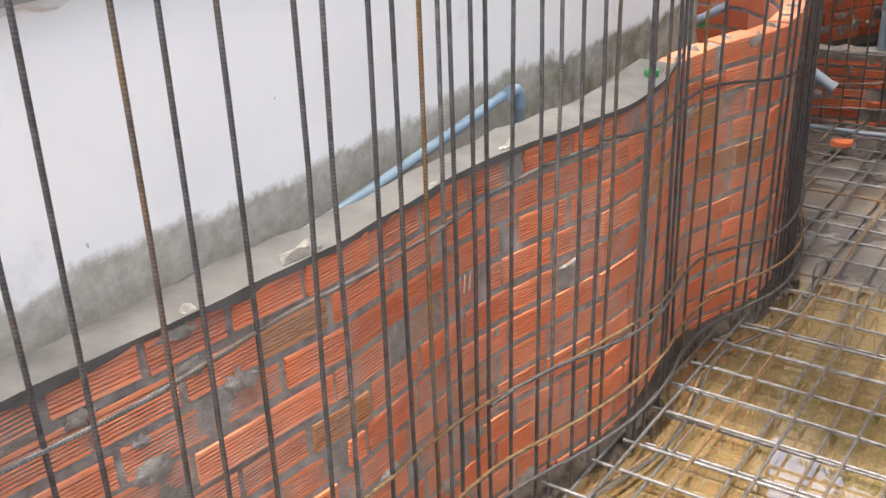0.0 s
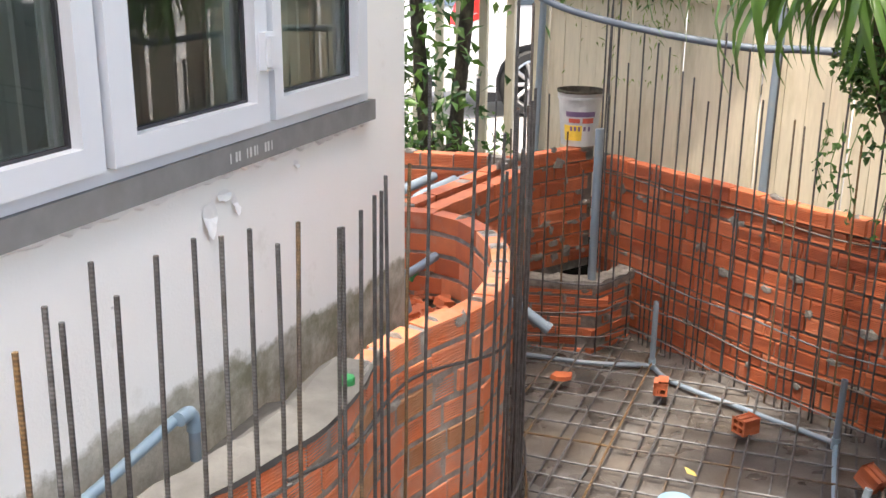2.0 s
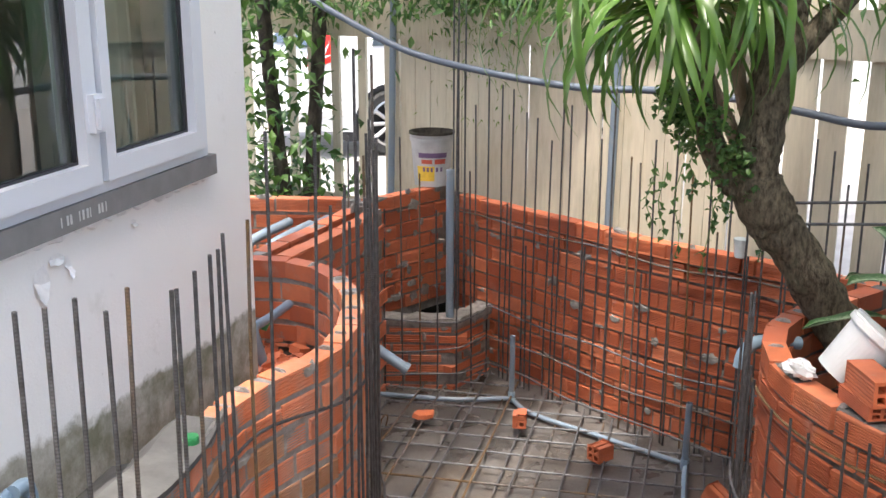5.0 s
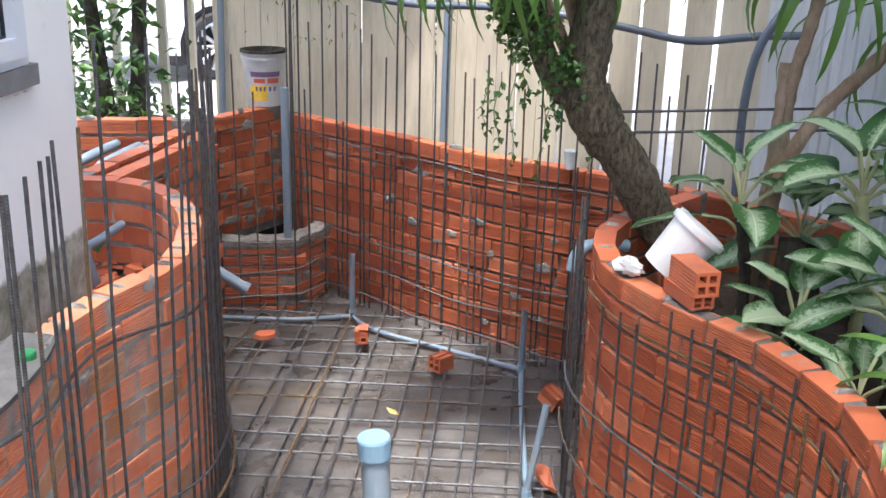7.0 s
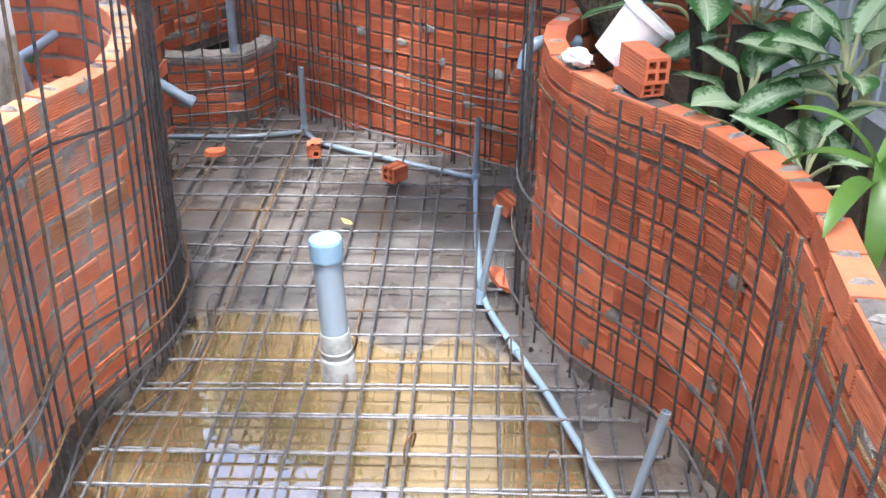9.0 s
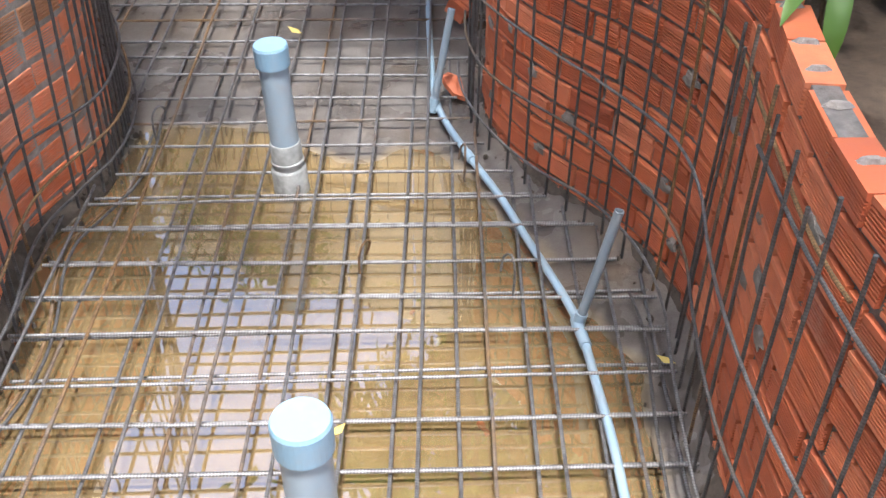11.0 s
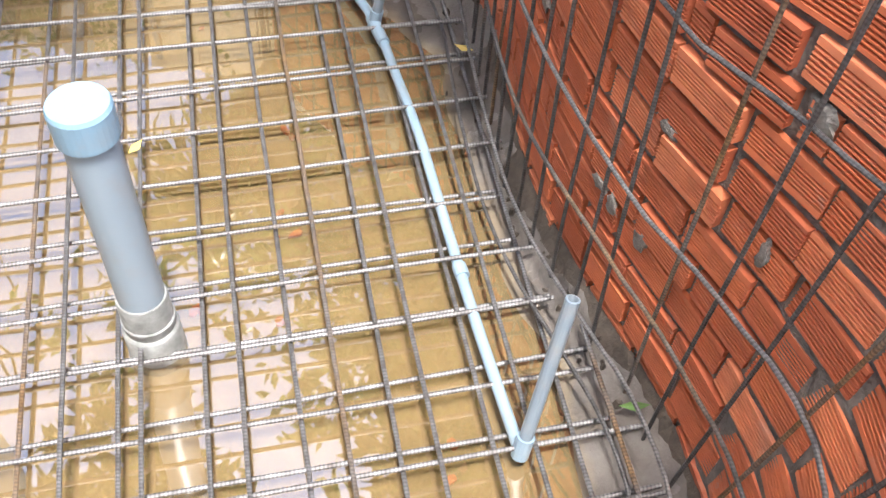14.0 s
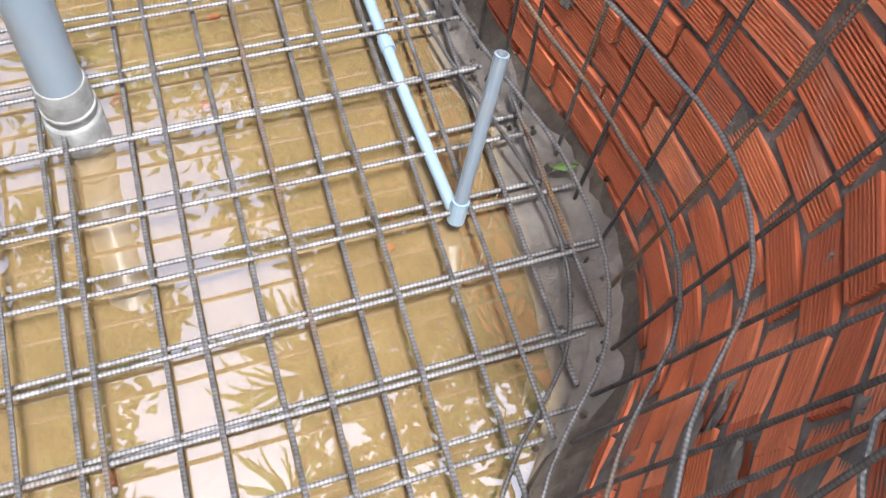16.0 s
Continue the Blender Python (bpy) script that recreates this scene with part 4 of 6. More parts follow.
# ---- pipes and pond fittings ----
def upright_pipe(label, foot, top, r, cap=False):
    root = thing("pvc_pipe", label, "pipe", "upright pipes in the pond")
    foot, top = Vector(foot), Vector(top)
    d = (top - foot).normalized()
    if cap:
        part("pipe", Soup().tube([foot, top - d * 0.03], r, 28), PVC_STAND, root, smooth=True)
        rot = d.to_track_quat("Z", "Y").to_matrix().to_4x4()
        m = Matrix.Translation(top) @ rot
        c = Soup().lathe([(r + 0.004, -0.075), (r + 0.008, -0.073), (r + 0.0085, -0.008), (r + 0.005, 0.0), (0.0005, 0.0015)], 32, m)
        part("cap", c, PVC_CAP, root, "pale blue push-on end cap")
        m = Matrix.Translation(foot) @ rot
        c = Soup().lathe([(r + 0.016, -0.02), (r + 0.013, 0.02), (r + 0.013, 0.085), (r + 0.010, 0.092), (r + 0.0055, 0.095), (r + 0.0055, 0.112), (r + 0.009, 0.115), (r + 0.009, 0.122), (r + 0.0055, 0.125), (r + 0.0055, 0.19), (r + 0.003, 0.195), (r, 0.196)], 32, m)
        part("socket", c, PVC_DUSTY, root, "cement dusted pipe socket", True)
    else:
        s = Soup().tube([foot, top], r, 14, caps=False)
        rot = d.to_track_quat("Z", "Y").to_matrix().to_4x4()
        m = Matrix.Translation(top) @ rot
        s.lathe([(r, -0.002), (r, 0.0), (r * 0.75, 0.001), (r * 0.75, -0.05), (0.0005, -0.05)], 14, m)
        part("pipe", s, PVC, root, smooth=False)
        part("tee", Soup().tube([foot - d * 0.012, foot + d * 0.045], r * 1.3, 14), PVC_PALE, root, "pale blue tee joint", False)
    return root


def build_pipes():
    upright_pipe("capped grey plastic drain pipe standing in the pond", (1.68, 3.425, 0.01), (1.655, 3.44, 0.57), 0.049, True)
    upright_pipe("capped grey plastic drain pipe standing in water", (1.02, 1.76, 0.0), (1.0, 1.77, 0.73), 0.049, True)
    upright_pipe("thin grey plastic riser pipe before the long wall", (2.42, 5.60, 0.055), (2.42, 5.60, 0.43), 0.0155)
    upright_pipe("thin grey plastic riser pipe by the long wall", (2.935, 4.60, 0.055), (2.93, 4.585, 0.395), 0.0155)
    upright_pipe("thin grey plastic riser pipe leaning on the floor pipe", (2.36, 3.585, 0.055), (2.445, 3.60, 0.45), 0.0145)
    upright_pipe("thin pale riser pipe leaning towards the wall", (2.09, 2.29, 0.055), (2.15, 2.25, 0.47), 0.0145)
    upright_pipe("thin pale riser pipe leaning near the wall bend", (1.425, 1.03, 0.055), (1.53, 1.065, 0.45), 0.0145)
    tall = thing("pvc_pipe", "tall grey plastic pipe standing in the brick sump", "pipe", "upright pipes in the pond")
    part("pipe", Soup().tube([(2.16, 5.93, 0.02), (2.16, 5.93, 1.31)], 0.023, 16), PVC, tall, smooth=True)
    run = thing("floor_pipe", "pale grey plastic pipe laid along the pond floor", "pipe")
    far = [(1.45, 6.0, 0.06), (1.75, 5.86, 0.06), (2.1, 5.68, 0.06), (2.42, 5.60, 0.06)]
    mid = [(2.42, 5.60, 0.06), (2.45, 5.38, 0.06), (2.68, 5.02, 0.06), (2.95, 4.61, 0.06)]
    near = [(2.95, 4.61, 0.06), (2.86, 4.47, 0.06), (2.55, 3.92, 0.06), (2.38, 3.58, 0.06), (2.30, 3.24, 0.06), (2.25, 2.95, 0.06), (2.19, 2.69, 0.06), (2.14, 2.47, 0.06),
            (2.09, 2.29, 0.058), (1.98, 2.06, 0.058), (1.88, 1.86, 0.058), (1.71, 1.56, 0.057), (1.57, 1.31, 0.057), (1.425, 1.035, 0.057)]
    for pts in (far, mid):
        part("pipe", Soup().tube(catmull(pts, 0.05), 0.0135, 12), PVC, run, smooth=True)
    part("pipe", Soup().tube(catmull(near, 0.05), 0.0135, 12), PVC_PALE, run, smooth=True)
    for a, b in (((2.30, 3.24, 0.06), (2.29, 3.19, 0.06)), ((2.095, 2.31, 0.058), (2.05, 2.2, 0.058)), ((1.66, 1.47, 0.057), (1.645, 1.44, 0.057))):
        part("coupling", Soup().tube([a, b], 0.0175, 14), PVC_PALE, run)
    spout = thing("spout", "blue-grey plastic elbow spout from the planter wall", "pipe")
    part("elbow", Soup().tube(catmull([(2.84, 3.70, 1.02), (2.70, 3.72, 1.035), (2.645, 3.722, 1.025), (2.615, 3.725, 0.99), (2.605, 3.725, 0.94)], 0.01), 0.025, 16, caps=False), PVC_PALE, spout, smooth=True)
    stub = thing("outlet_pipe", "grey plastic pipe stub sloping out of the planter wall", "pipe")
    part("pipe", Soup().tube([(1.40, 5.26, 0.715), (1.68, 5.12, 0.51)], 0.026, 16), PVC, stub, smooth=True)
    part("lip", Soup().tube([(1.675, 5.122, 0.514), (1.695, 5.112, 0.50)], 0.031, 16), PVC, stub)
    # the planter's own plumbing
    inlet = thing("inlet_pipe", "grey plastic pipe with a green valve in the planter", "pipe")
    part("pipe", Soup().tube(catmull([(1.10, 4.86, 0.97), (1.0, 4.74, 0.955), (0.93, 4.68, 0.945)], 0.03), 0.020, 14), PVC, inlet, smooth=True)
    part("valve", Soup().tube([(0.995, 4.735, 0.95), (0.975, 4.72, 0.935), (0.965, 4.715, 0.915)], 0.019, 12), GREENPL, inlet, "green valve", True)
    part("drop_pipe", Soup().tube(catmull([(0.935, 4.685, 0.952), (0.925, 4.67, 0.93), (0.935, 4.675, 0.88), (0.98, 4.70, 0.70)], 0.03), 0.021, 14), PVC_PALE, inlet, smooth=True)
    for i, (x, y) in enumerate(((1.06, 6.02), (1.16, 5.92), (1.28, 6.02))):
        p = thing("filter_pipe", "grey plastic pipe elbow in the filter chamber", "pipe", "filter pipes")
        part("pipe", Soup().tube(catmull([(x + 0.25, y + 0.22, 1.00), (x + 0.08, y + 0.05, 0.98), (x, y, 0.95), (x - 0.01, y - 0.01, 0.88), (x - 0.01, y - 0.01, 0.7)], 0.03), 0.027, 14), PVC, p, smooth=True)


# ---- loose things ----
CUP = (3.164, 4.623, 1.082)
CRUMBS = [(1.66, 2.15), (1.47, 1.92), (1.46, 1.84), (1.27, 1.65), (1.15, 1.79), (1.73, 2.65), (1.66, 2.12), (1.14, 1.8), (1.36, 1.16), (1.39, 0.95), (1.22, 0.69), (1.06, 0.63), (0.59, 1.12), (1.3, 1.1), (1.42, 1.86)]

def hollow_brick(length=0.18, w=0.08, h=0.08):
    """A four-hole clay brick lying along x, on z = 0."""
    s = Soup()
    t, hole = 0.011, (0.08 - 3 * 0.011) / 2
    cuts = [0, t, t + hole, 2 * t + hole, 2 * t + 2 * hole, w]
    for x, flip in ((-length / 2, False), (length / 2, True)):
        for i in range(5):
            for j in range(5):
                if i in (1, 3) and j in (1, 3):
                    continue
                q = [(x, cuts[i] - w / 2, cuts[j]), (x, cuts[i + 1] - w / 2, cuts[j]), (x, cuts[i + 1] - w / 2, cuts[j + 1]), (x, cuts[i] - w / 2, cuts[j + 1])]
                s.add(q, [(0, 1, 2, 3) if flip else (3, 2, 1, 0)])
    for i in (1, 3):
        for j in (1, 3):
            y0, y1, z0, z1 = cuts[i] - w / 2, cuts[i + 1] - w / 2, cuts[j], cuts[j + 1]
            q = [(x, y, z) for x in (-length / 2, length / 2) for y, z in ((y0, z0), (y1, z0), (y1, z1), (y0, z1))]
            s.add(q, [(0, 1, 5, 4), (1, 2, 6, 5), (2, 3, 7, 6), (3, 0, 4, 7)])
    cut, rib = 0.003, []
    for k in range(6):
        a = 0.005 + k * 0.0117
        rib += [(0.0, a), (cut, a + 0.0035), (0.0, a + 0.0075)]
    prof = [(-w / 2, 0)] + [(-w / 2 + y, z) for y, z in rib] + [(-w / 2, h), (w / 2, h)] + [(w / 2 - y, z) for y, z in reversed(rib)] + [(w / 2, 0)]
    n = len(prof)
    s.add([(x, y, z) for x in (-length / 2, length / 2) for y, z in prof], [(k, (k + 1) % n, n + (k + 1) % n, n + k) for k in range(n)])
    return s


def build_loose():
    me = hollow_brick().mesh("brick", BRICK)
    thin = hollow_brick()
    thin.v = [(x, y, z * 0.54) for x, y, z in thin.v]
    slim = thin.mesh("brick", BRICK)
    def shard(seed, a, b, h):
        q = random.Random(seed)
        k = 7
        ring = [(a * math.cos(2 * math.pi * i / k) * q.uniform(0.6, 1.1), b * math.sin(2 * math.pi * i / k) * q.uniform(0.6, 1.1)) for i in range(k)]
        v = [(x, y, 0.0) for x, y in ring] + [(x * 0.93, y * 0.93, h * q.uniform(0.7, 1.1)) for x, y in ring] + [(0, 0, h)]
        return Soup().add(v, [(i, (i + 1) % k, k + (i + 1) % k, k + i) for i in range(k)] + [(k + i, k + (i + 1) % k, 2 * k) for i in range(k)] + [tuple(range(k))[::-1]])
    flat = [shard(i, 0.075, 0.05, 0.022).mesh("brick_shard", BRICK) for i in range(5)]
    half = hollow_brick(0.10, 0.08, 0.042).mesh("brick", BRICK)
    half_small = hollow_brick(0.08, 0.05, 0.08).mesh("brick", BRICK)
    for label, data, m in (("orange four-hole clay brick lying on the planter wall", me, pose(2.515, 2.925, 1.166, 0, 0, -103)),
                           ("orange four-hole clay brick under another on the wall", slim, pose(2.512, 2.94, 1.122, 0, 0, -100)),
                           ("broken orange brick shards on the pond floor", flat[0], pose(1.87, 5.46, 0.085, 6, 4, 25)),
                           ("broken orange clay brick on the rebar mesh", half_small, pose(2.325, 5.20, 0.085, 0, 0, 65)),
                           ("broken orange brick half lying on the rebar mesh", half, pose(2.56, 4.75, 0.08, 0, 0, 20)),
                           ("orange brick piece leaning beside a thin pipe", half, pose(2.86, 4.21, 0.085, 0, 24, -70)),
                           ("broken orange clay brick near the wall foot", flat[2], pose(2.49, 3.65, 0.085, 0, 26, -80))):
        ob = new("loose_brick", data)
        ob.matrix_basis = m
        tagged(ob, label, "brick", "loose bricks")
    # crumbs of brick in the mud
    q = random.Random(77)
    for i, (x, y) in enumerate(CRUMBS):
        ob = new("brick_crumb", flat[i % 5])
        ob.matrix_basis = pose(x, y, -0.014, q.uniform(-6, 6), q.uniform(-6, 6), q.uniform(0, 360)) @ Matrix.Scale(q.uniform(0.12, 0.32), 4)
        tagged(ob, "small orange brick crumb lying in the muddy water", "brick", "brick crumbs")
    # bucket on the wall corner
    pail = thing("paint_pail", "white plastic paint pail with worn printed label on the wall", "bucket", at=(2.21, 6.47, 1.123))
    r0, r1, h = 0.103, 0.126, 0.32
    part("body", Soup().lathe([(0.0005, 0.004), (r0 - 0.004, 0.004), (r0, 0), (r1, h - 0.05), (r1 + 0.007, h - 0.05), (r1 + 0.007, h - 0.035), (r1 + 0.002, h - 0.034), (r1 + 0.009, h - 0.014), (r1 + 0.010, h), (r1 - 0.002, h), (r0 - 0.006, 0.012)], 36), PAILWALL, pail, smooth=False)

    def wrap(a0, a1, z0, z1, mat, label):
        s, n = Soup(), 18
        v = []
        for i in range(n + 1):
            a = radians(a0 + (a1 - a0) * i / n)
            for z in (z0, z1):
                r = r0 + (r1 - r0) * z / (h - 0.05) + 0.0012
                v.append((r * math.cos(a), r * math.sin(a), z))
        s.add(v, [(2 * i, 2 * i + 2, 2 * i + 3, 2 * i + 1) for i in range(n)])
        return part("printed_label", s, mat, pail, label, True)
    wrap(205, 262, 0.035, 0.125, YELLOW, "yellow printed patch")
    wrap(213, 300, 0.175, 0.205, PURPLE, "dark worn bar of print")
    wrap(222, 255, 0.140, 0.165, REDPRINT, "red bar of unreadable print")
    wrap(262, 296, 0.138, 0.168, REDPRINT, "red bar of unreadable print")
    for a in (226, 238, 250, 266, 280):
        wrap(a, a + 7, 0.092, 0.118, PURPLE, "dark bar of unreadable print")
    part("rim_dirt", Soup().lathe([(r1 + 0.0115, h - 0.012), (r1 + 0.012, h + 0.001), (r1 - 0.004, h + 0.002), (r1 - 0.012, h - 0.05)], 36), DARKBARK, pail, "dark dirt round the rim", True)
    # tipped white bucket by the tree
    tub = thing("white_bucket", "dirty white plastic bucket lying tipped on the planter wall", "bucket")
    tub.matrix_basis = pose(2.545, 3.12, 1.155) @ Matrix.Rotation(radians(38), 4, Vector((0.46, 0.88, 0)).normalized()) @ Matrix.Scale(0.82, 4)
    part("body", Soup().lathe([(0.085, 0.0), (0.088, 0.0), (0.108, 0.20), (0.122, 0.20), (0.123, 0.225), (0.112, 0.226), (0.111, 0.232), (0.0005, 0.233)], 40), WHITEPLASTIC, tub)
    part("lid_tab", Soup().box(-0.02, 0.10, 0.205, 0.02, 0.135, 0.235), WHITEPLASTIC, tub)
    # crumpled white bag
    s, r = Soup(), random.Random(4)
    verts, faces, nu, nv = [], [], 14, 9
    for j in range(nv + 1):
        for i in range(nu):
            a, b = 2 * math.pi * i / nu, math.pi * j / nv
            q = 1 + 0.28 * r.uniform(-1, 1)
            verts.append((0.055 * math.sin(b) * math.cos(a) * q, 0.035 * math.sin(b) * math.sin(a) * q, 0.028 + 0.028 * math.cos(b) * q))
    faces = [(j * nu + i, j * nu + (i + 1) % nu, (j + 1) * nu + (i + 1) % nu, (j + 1) * nu + i) for j in range(nv) for i in range(nu)]
    bag = part("plastic_bag", s.add(verts, faces), WHITEPLASTIC)
    bag.matrix_basis = pose(2.475, 3.20, 1.122, 0, 0, -70)
    tagged(bag, "small crumpled white plastic bag on the wall top", "bag")
    cup = thing("plastic_cup", "cloudy plastic cup standing on the long wall", "cup", at=CUP)
    part("body", Soup().lathe([(0.0005, 0.002), (0.024, 0.002), (0.026, 0.0), (0.034, 0.085), (0.036, 0.086), (0.035, 0.088), (0.033, 0.085), (0.025, 0.004)], 20), CLEAR, cup, smooth=True)
    # bits: green cap, leaves
    g = part("green_cap", Soup().lathe([(0.0005, 0.024), (0.02, 0.024), (0.022, 0.018), (0.021, 0.0)], 14), GREENPL)
    g.matrix_basis = pose(0.60, 3.21, 1.145)
    tagged(g, "bright green plastic cap on the mortar ledge", "cap")
    for x, y, w, mat in ((2.155, 4.42, 0.045, DRYLEAF), (1.67, 0.94, 0.035, SMALL), (2.19, 2.02, 0.03, DRYLEAF), (1.28, 2.25, 0.03, DRYLEAF)):
        s = Soup().add([(-w, 0, 0.004), (0, -w * 0.4, 0), (w, 0, 0.006), (0, w * 0.4, 0.002)], [(0, 1, 2, 3)])
        ob = part("fallen_leaf", s, mat)
        ob.matrix_basis = pose(x, y, 0.083, 3, 4, x * 300)
        tagged(ob, "fallen leaf lying on the rebar mesh", "leaf", "fallen leaves")
    # wire hooks on the mesh
    for x, y, a in ((1.63, 2.80, 20), (2.2, 3.1, 60), (1.35, 3.9, 10), (1.2, 4.1, 40), (2.0, 2.5, 80), (1.6, 5.3, 30), (0.75, 2.0, 50)):
        c = catmull([(0, 0, 0.03), (0, 0, 0.13), (0.03, 0, 0.165), (0.06, 0.01, 0.14), (0.055, 0.02, 0.09)], 0.015)
        ob = part("steel_hook", Soup().tube(c, 0.004, 7), RUSTY, smooth=True)
        ob.matrix_basis = pose(x, y, 0.02, 0, 0, a)
        tagged(ob, "bent rusty steel hook tied in the mesh", "hook", "steel hooks")


def build_hose():
    hose = thing("hose", "long blue-grey plastic hose sagging along the fence", "hose")
    pts = [(0.7, 7.75, 2.75), (1.35, 7.12, 2.35), (1.75, 6.74, 2.09), (2.07, 6.41, 1.91), (2.47, 5.99, 1.81), (2.82, 5.63, 1.765), (3.03, 5.41, 1.775), (3.3, 5.12, 1.765), (3.6, 4.83, 1.71), (3.8, 4.61, 1.67), (4.02, 4.39, 1.71), (4.4, 4.05, 1.78), (4.9, 3.55, 2.1)]
    part("tube", Soup().tube(catmull(pts, 0.06), 0.020, 12), HOSE, hose, smooth=True)
    loop = thing("hose", "blue-grey hose end hanging down by the white panel", "hose")
    part("tube", Soup().tube(catmull([(4.05, 3.98, 2.02), (3.85, 4.02, 1.90), (3.74, 4.06, 1.72), (3.70, 4.07, 1.50), (3.70, 4.07, 1.22), (3.72, 4.06, 0.74)], 0.05), 0.020, 12), HOSE, loop, smooth=True)
    rods = thing("steel_rods", "two rusty steel rods tied across by the tree", "rebar")
    for za, zb in ((1.52, 1.50), (1.44, 1.40)):
        part("rod", Soup().tube([(2.72, 3.9, za), (3.5, 3.75, (za + zb) / 2), (4.6, 3.5, zb)], 0.006, 8), RUSTY, rods, smooth=True)


def build_debris():
    """Damp mortar droppings along the wall feet."""
    for line, s0, s1, label in ((RIGHT, 0.9, RIGHT.length, "dark damp mortar droppings along the planter wall foot"), (LEFT, 0.3, LZ_END, "dark damp mortar droppings along the left wall foot")):
        s, verts, n = Soup(), [], int((s1 - s0) / 0.03)
        for i in range(n + 1):
            q = s0 + (s1 - s0) * i / n
            w = 0.075 + 0.05 * noise.noise((q * 4, 1, s0)) + (0.06 * math.exp(-((q - 5.05) / 0.35) ** 2) if line is RIGHT else 0.0) + 0.02 * noise.noise((q * 17, 2, s0))
            for f in (0.0, 0.25, 0.5, 0.75, 1.0):
                p = line.at(q, -0.004 + w * f)[0]
                h = 0.062 * (1 - f) ** 1.6 + 0.016 * noise.noise((p.x * 30, p.y * 30, 1)) * (1 - f * 0.6) + (0.016 if f < 1 else -0.03)
                verts.append((p.x, p.y, max(h, -0.03)))
        s.add(verts, [(5 * i + k, 5 * i + 5 + k, 5 * i + 6 + k, 5 * i + 1 + k) for i in range(n) for k in range(4)])
        q_ = random.Random(int(s1 * 100))
        for _ in range(170):
            p = line.at(q_.uniform(s0, s1), 0.01 + abs(q_.gauss(0, 0.05)))[0]
            a = q_.uniform(0.003, 0.010)
            top = [(math.cos(k * 1.257 + a * 90) * a * q_.uniform(0.6, 1.3), math.sin(k * 1.257 + a * 90) * a * q_.uniform(0.6, 1.3)) for k in range(5)]
            z = 0.012 + max(0.0, 0.03 - 0.2 * abs(q_.gauss(0, 0.06)))
            s.add([(p.x + x * 1.3, p.y + y * 1.3, z - 0.012) for x, y in top] + [(p.x + x * 0.8, p.y + y * 0.8, z + a * q_.uniform(0.3, 0.9)) for x, y in top] + [(p.x, p.y, z + a)],
                  [(k, (k + 1) % 5, 5 + (k + 1) % 5, 5 + k) for k in range(5)] + [(5 + k, 5 + (k + 1) % 5, 10) for k in range(5)])
        tagged(part("mortar_debris", s, DEBRIS), label, "debris", kind="stuff")


def build_rubble():
    """Broken bricks and red soil thrown into the planter beside the house."""
    s, r = Soup(), random.Random(29)
    for _ in range(150):
        x, y = 0.98 + r.gauss(0, 0.11), 4.66 + r.gauss(0, 0.14)
        a, b, c = (r.uniform(0.010, 0.040) for _ in range(3))
        m = pose(x, y, 0.735 + r.uniform(0, 0.05), r.uniform(-30, 30), r.uniform(-30, 30), r.uniform(0, 360))
        top = [(a * r.uniform(0.7, 1.1), b * r.uniform(0.6, 1.1)), (-a, b * r.uniform(0.6, 1.1)), (-a * r.uniform(0.6, 1), -b), (a * r.uniform(0.7, 1), -b * r.uniform(0.5, 1))]
        s.add([m @ Vector((p, q, z * c)) for z in (-0.5, 0.5) for p, q in top], [(3, 2, 1, 0), (4, 5, 6, 7)] + [(k, (k + 1) % 4, 4 + (k + 1) % 4, 4 + k) for k in range(4)])
    tagged(part("brick_rubble", s, BRICK), "broken orange brick pieces lying in the planter", "rubble", kind="stuff")


# ---- build, large things first ----
LZ_END = LEFT_ZERO + 4.0
build_house()
build_ledge()
build_fence()
build_car()
build_pipes()
build_hose()
build_debris()
build_rubble()
build_loose()
build_floor_mesh()

r_ = random.Random(21)
ups = [(LEFT_ZERO + q, 1.75 + r_.uniform(-0.05, 0.08)) for q in (-0.52, -0.41, -0.33, -0.22, -0.12, -0.03, 0.07, 0.15, 0.31, 0.39, 0.51)]
ups += [(LEFT_ZERO + q, z) for q, z in ((0.64, 1.80), (0.72, 1.76), (0.82, 1.76), (0.92, 1.72), (1.0, 1.66), (1.08, 1.70), (1.12, 1.67), (1.2, 1.75), (1.26, 1.67), (1.36, 1.72), (1.46, 1.73), (1.52, 1.72),
                                        (1.6, 1.72), (1.68, 1.67), (1.74, 1.70), (1.86, 1.66), (1.92, 1.64), (1.98, 1.67), (2.1, 1.67), (2.2, 1.66), (2.3, 1.68), (2.42, 1.69), (2.56, 1.92), (2.76, 1.89))]
ups += [(LEFT_ZERO + q, 1.66 + r_.uniform(-0.10, 0.16) + (0.5 if k in (4, 11) else 0.0)) for k, q in enumerate(np.arange(2.82, 3.75, 0.055))]
LZ = LEFT_ZERO
cage("wall_rebar", "dark ribbed steel bars standing along the curved brick wall", LEFT, ups,
     [(LZ - 0.5, LZ + 1.7, 1.04, 1.08, -0.01), (LZ + 1.7, LZ + 3.9, 1.08, 0.88, -0.02), (LZ - 0.5, LZ + 2.2, 0.62, 0.44, 0.01), (LZ + 1.2, LZ + 4.0, 0.50, 0.30, 0.02), (LZ + 0.2, LZ + 4.0, 0.34, 0.18, 0.03), (LZ + 0.6, LZ + 4.0, 0.20, 0.09, 0.04), (LZ + 0.3, LZ + 3.0, 0.045, 0.05, 0.10), (LZ + 0.5, LZ + 3.2, 0.062, 0.06, 0.125)], rake=0.045)
ups = [(0.92 + 0.105 * k + r_.uniform(-0.02, 0.02), 1.07 + r_.uniform(-0.07, 0.06)) for k in range(26)]
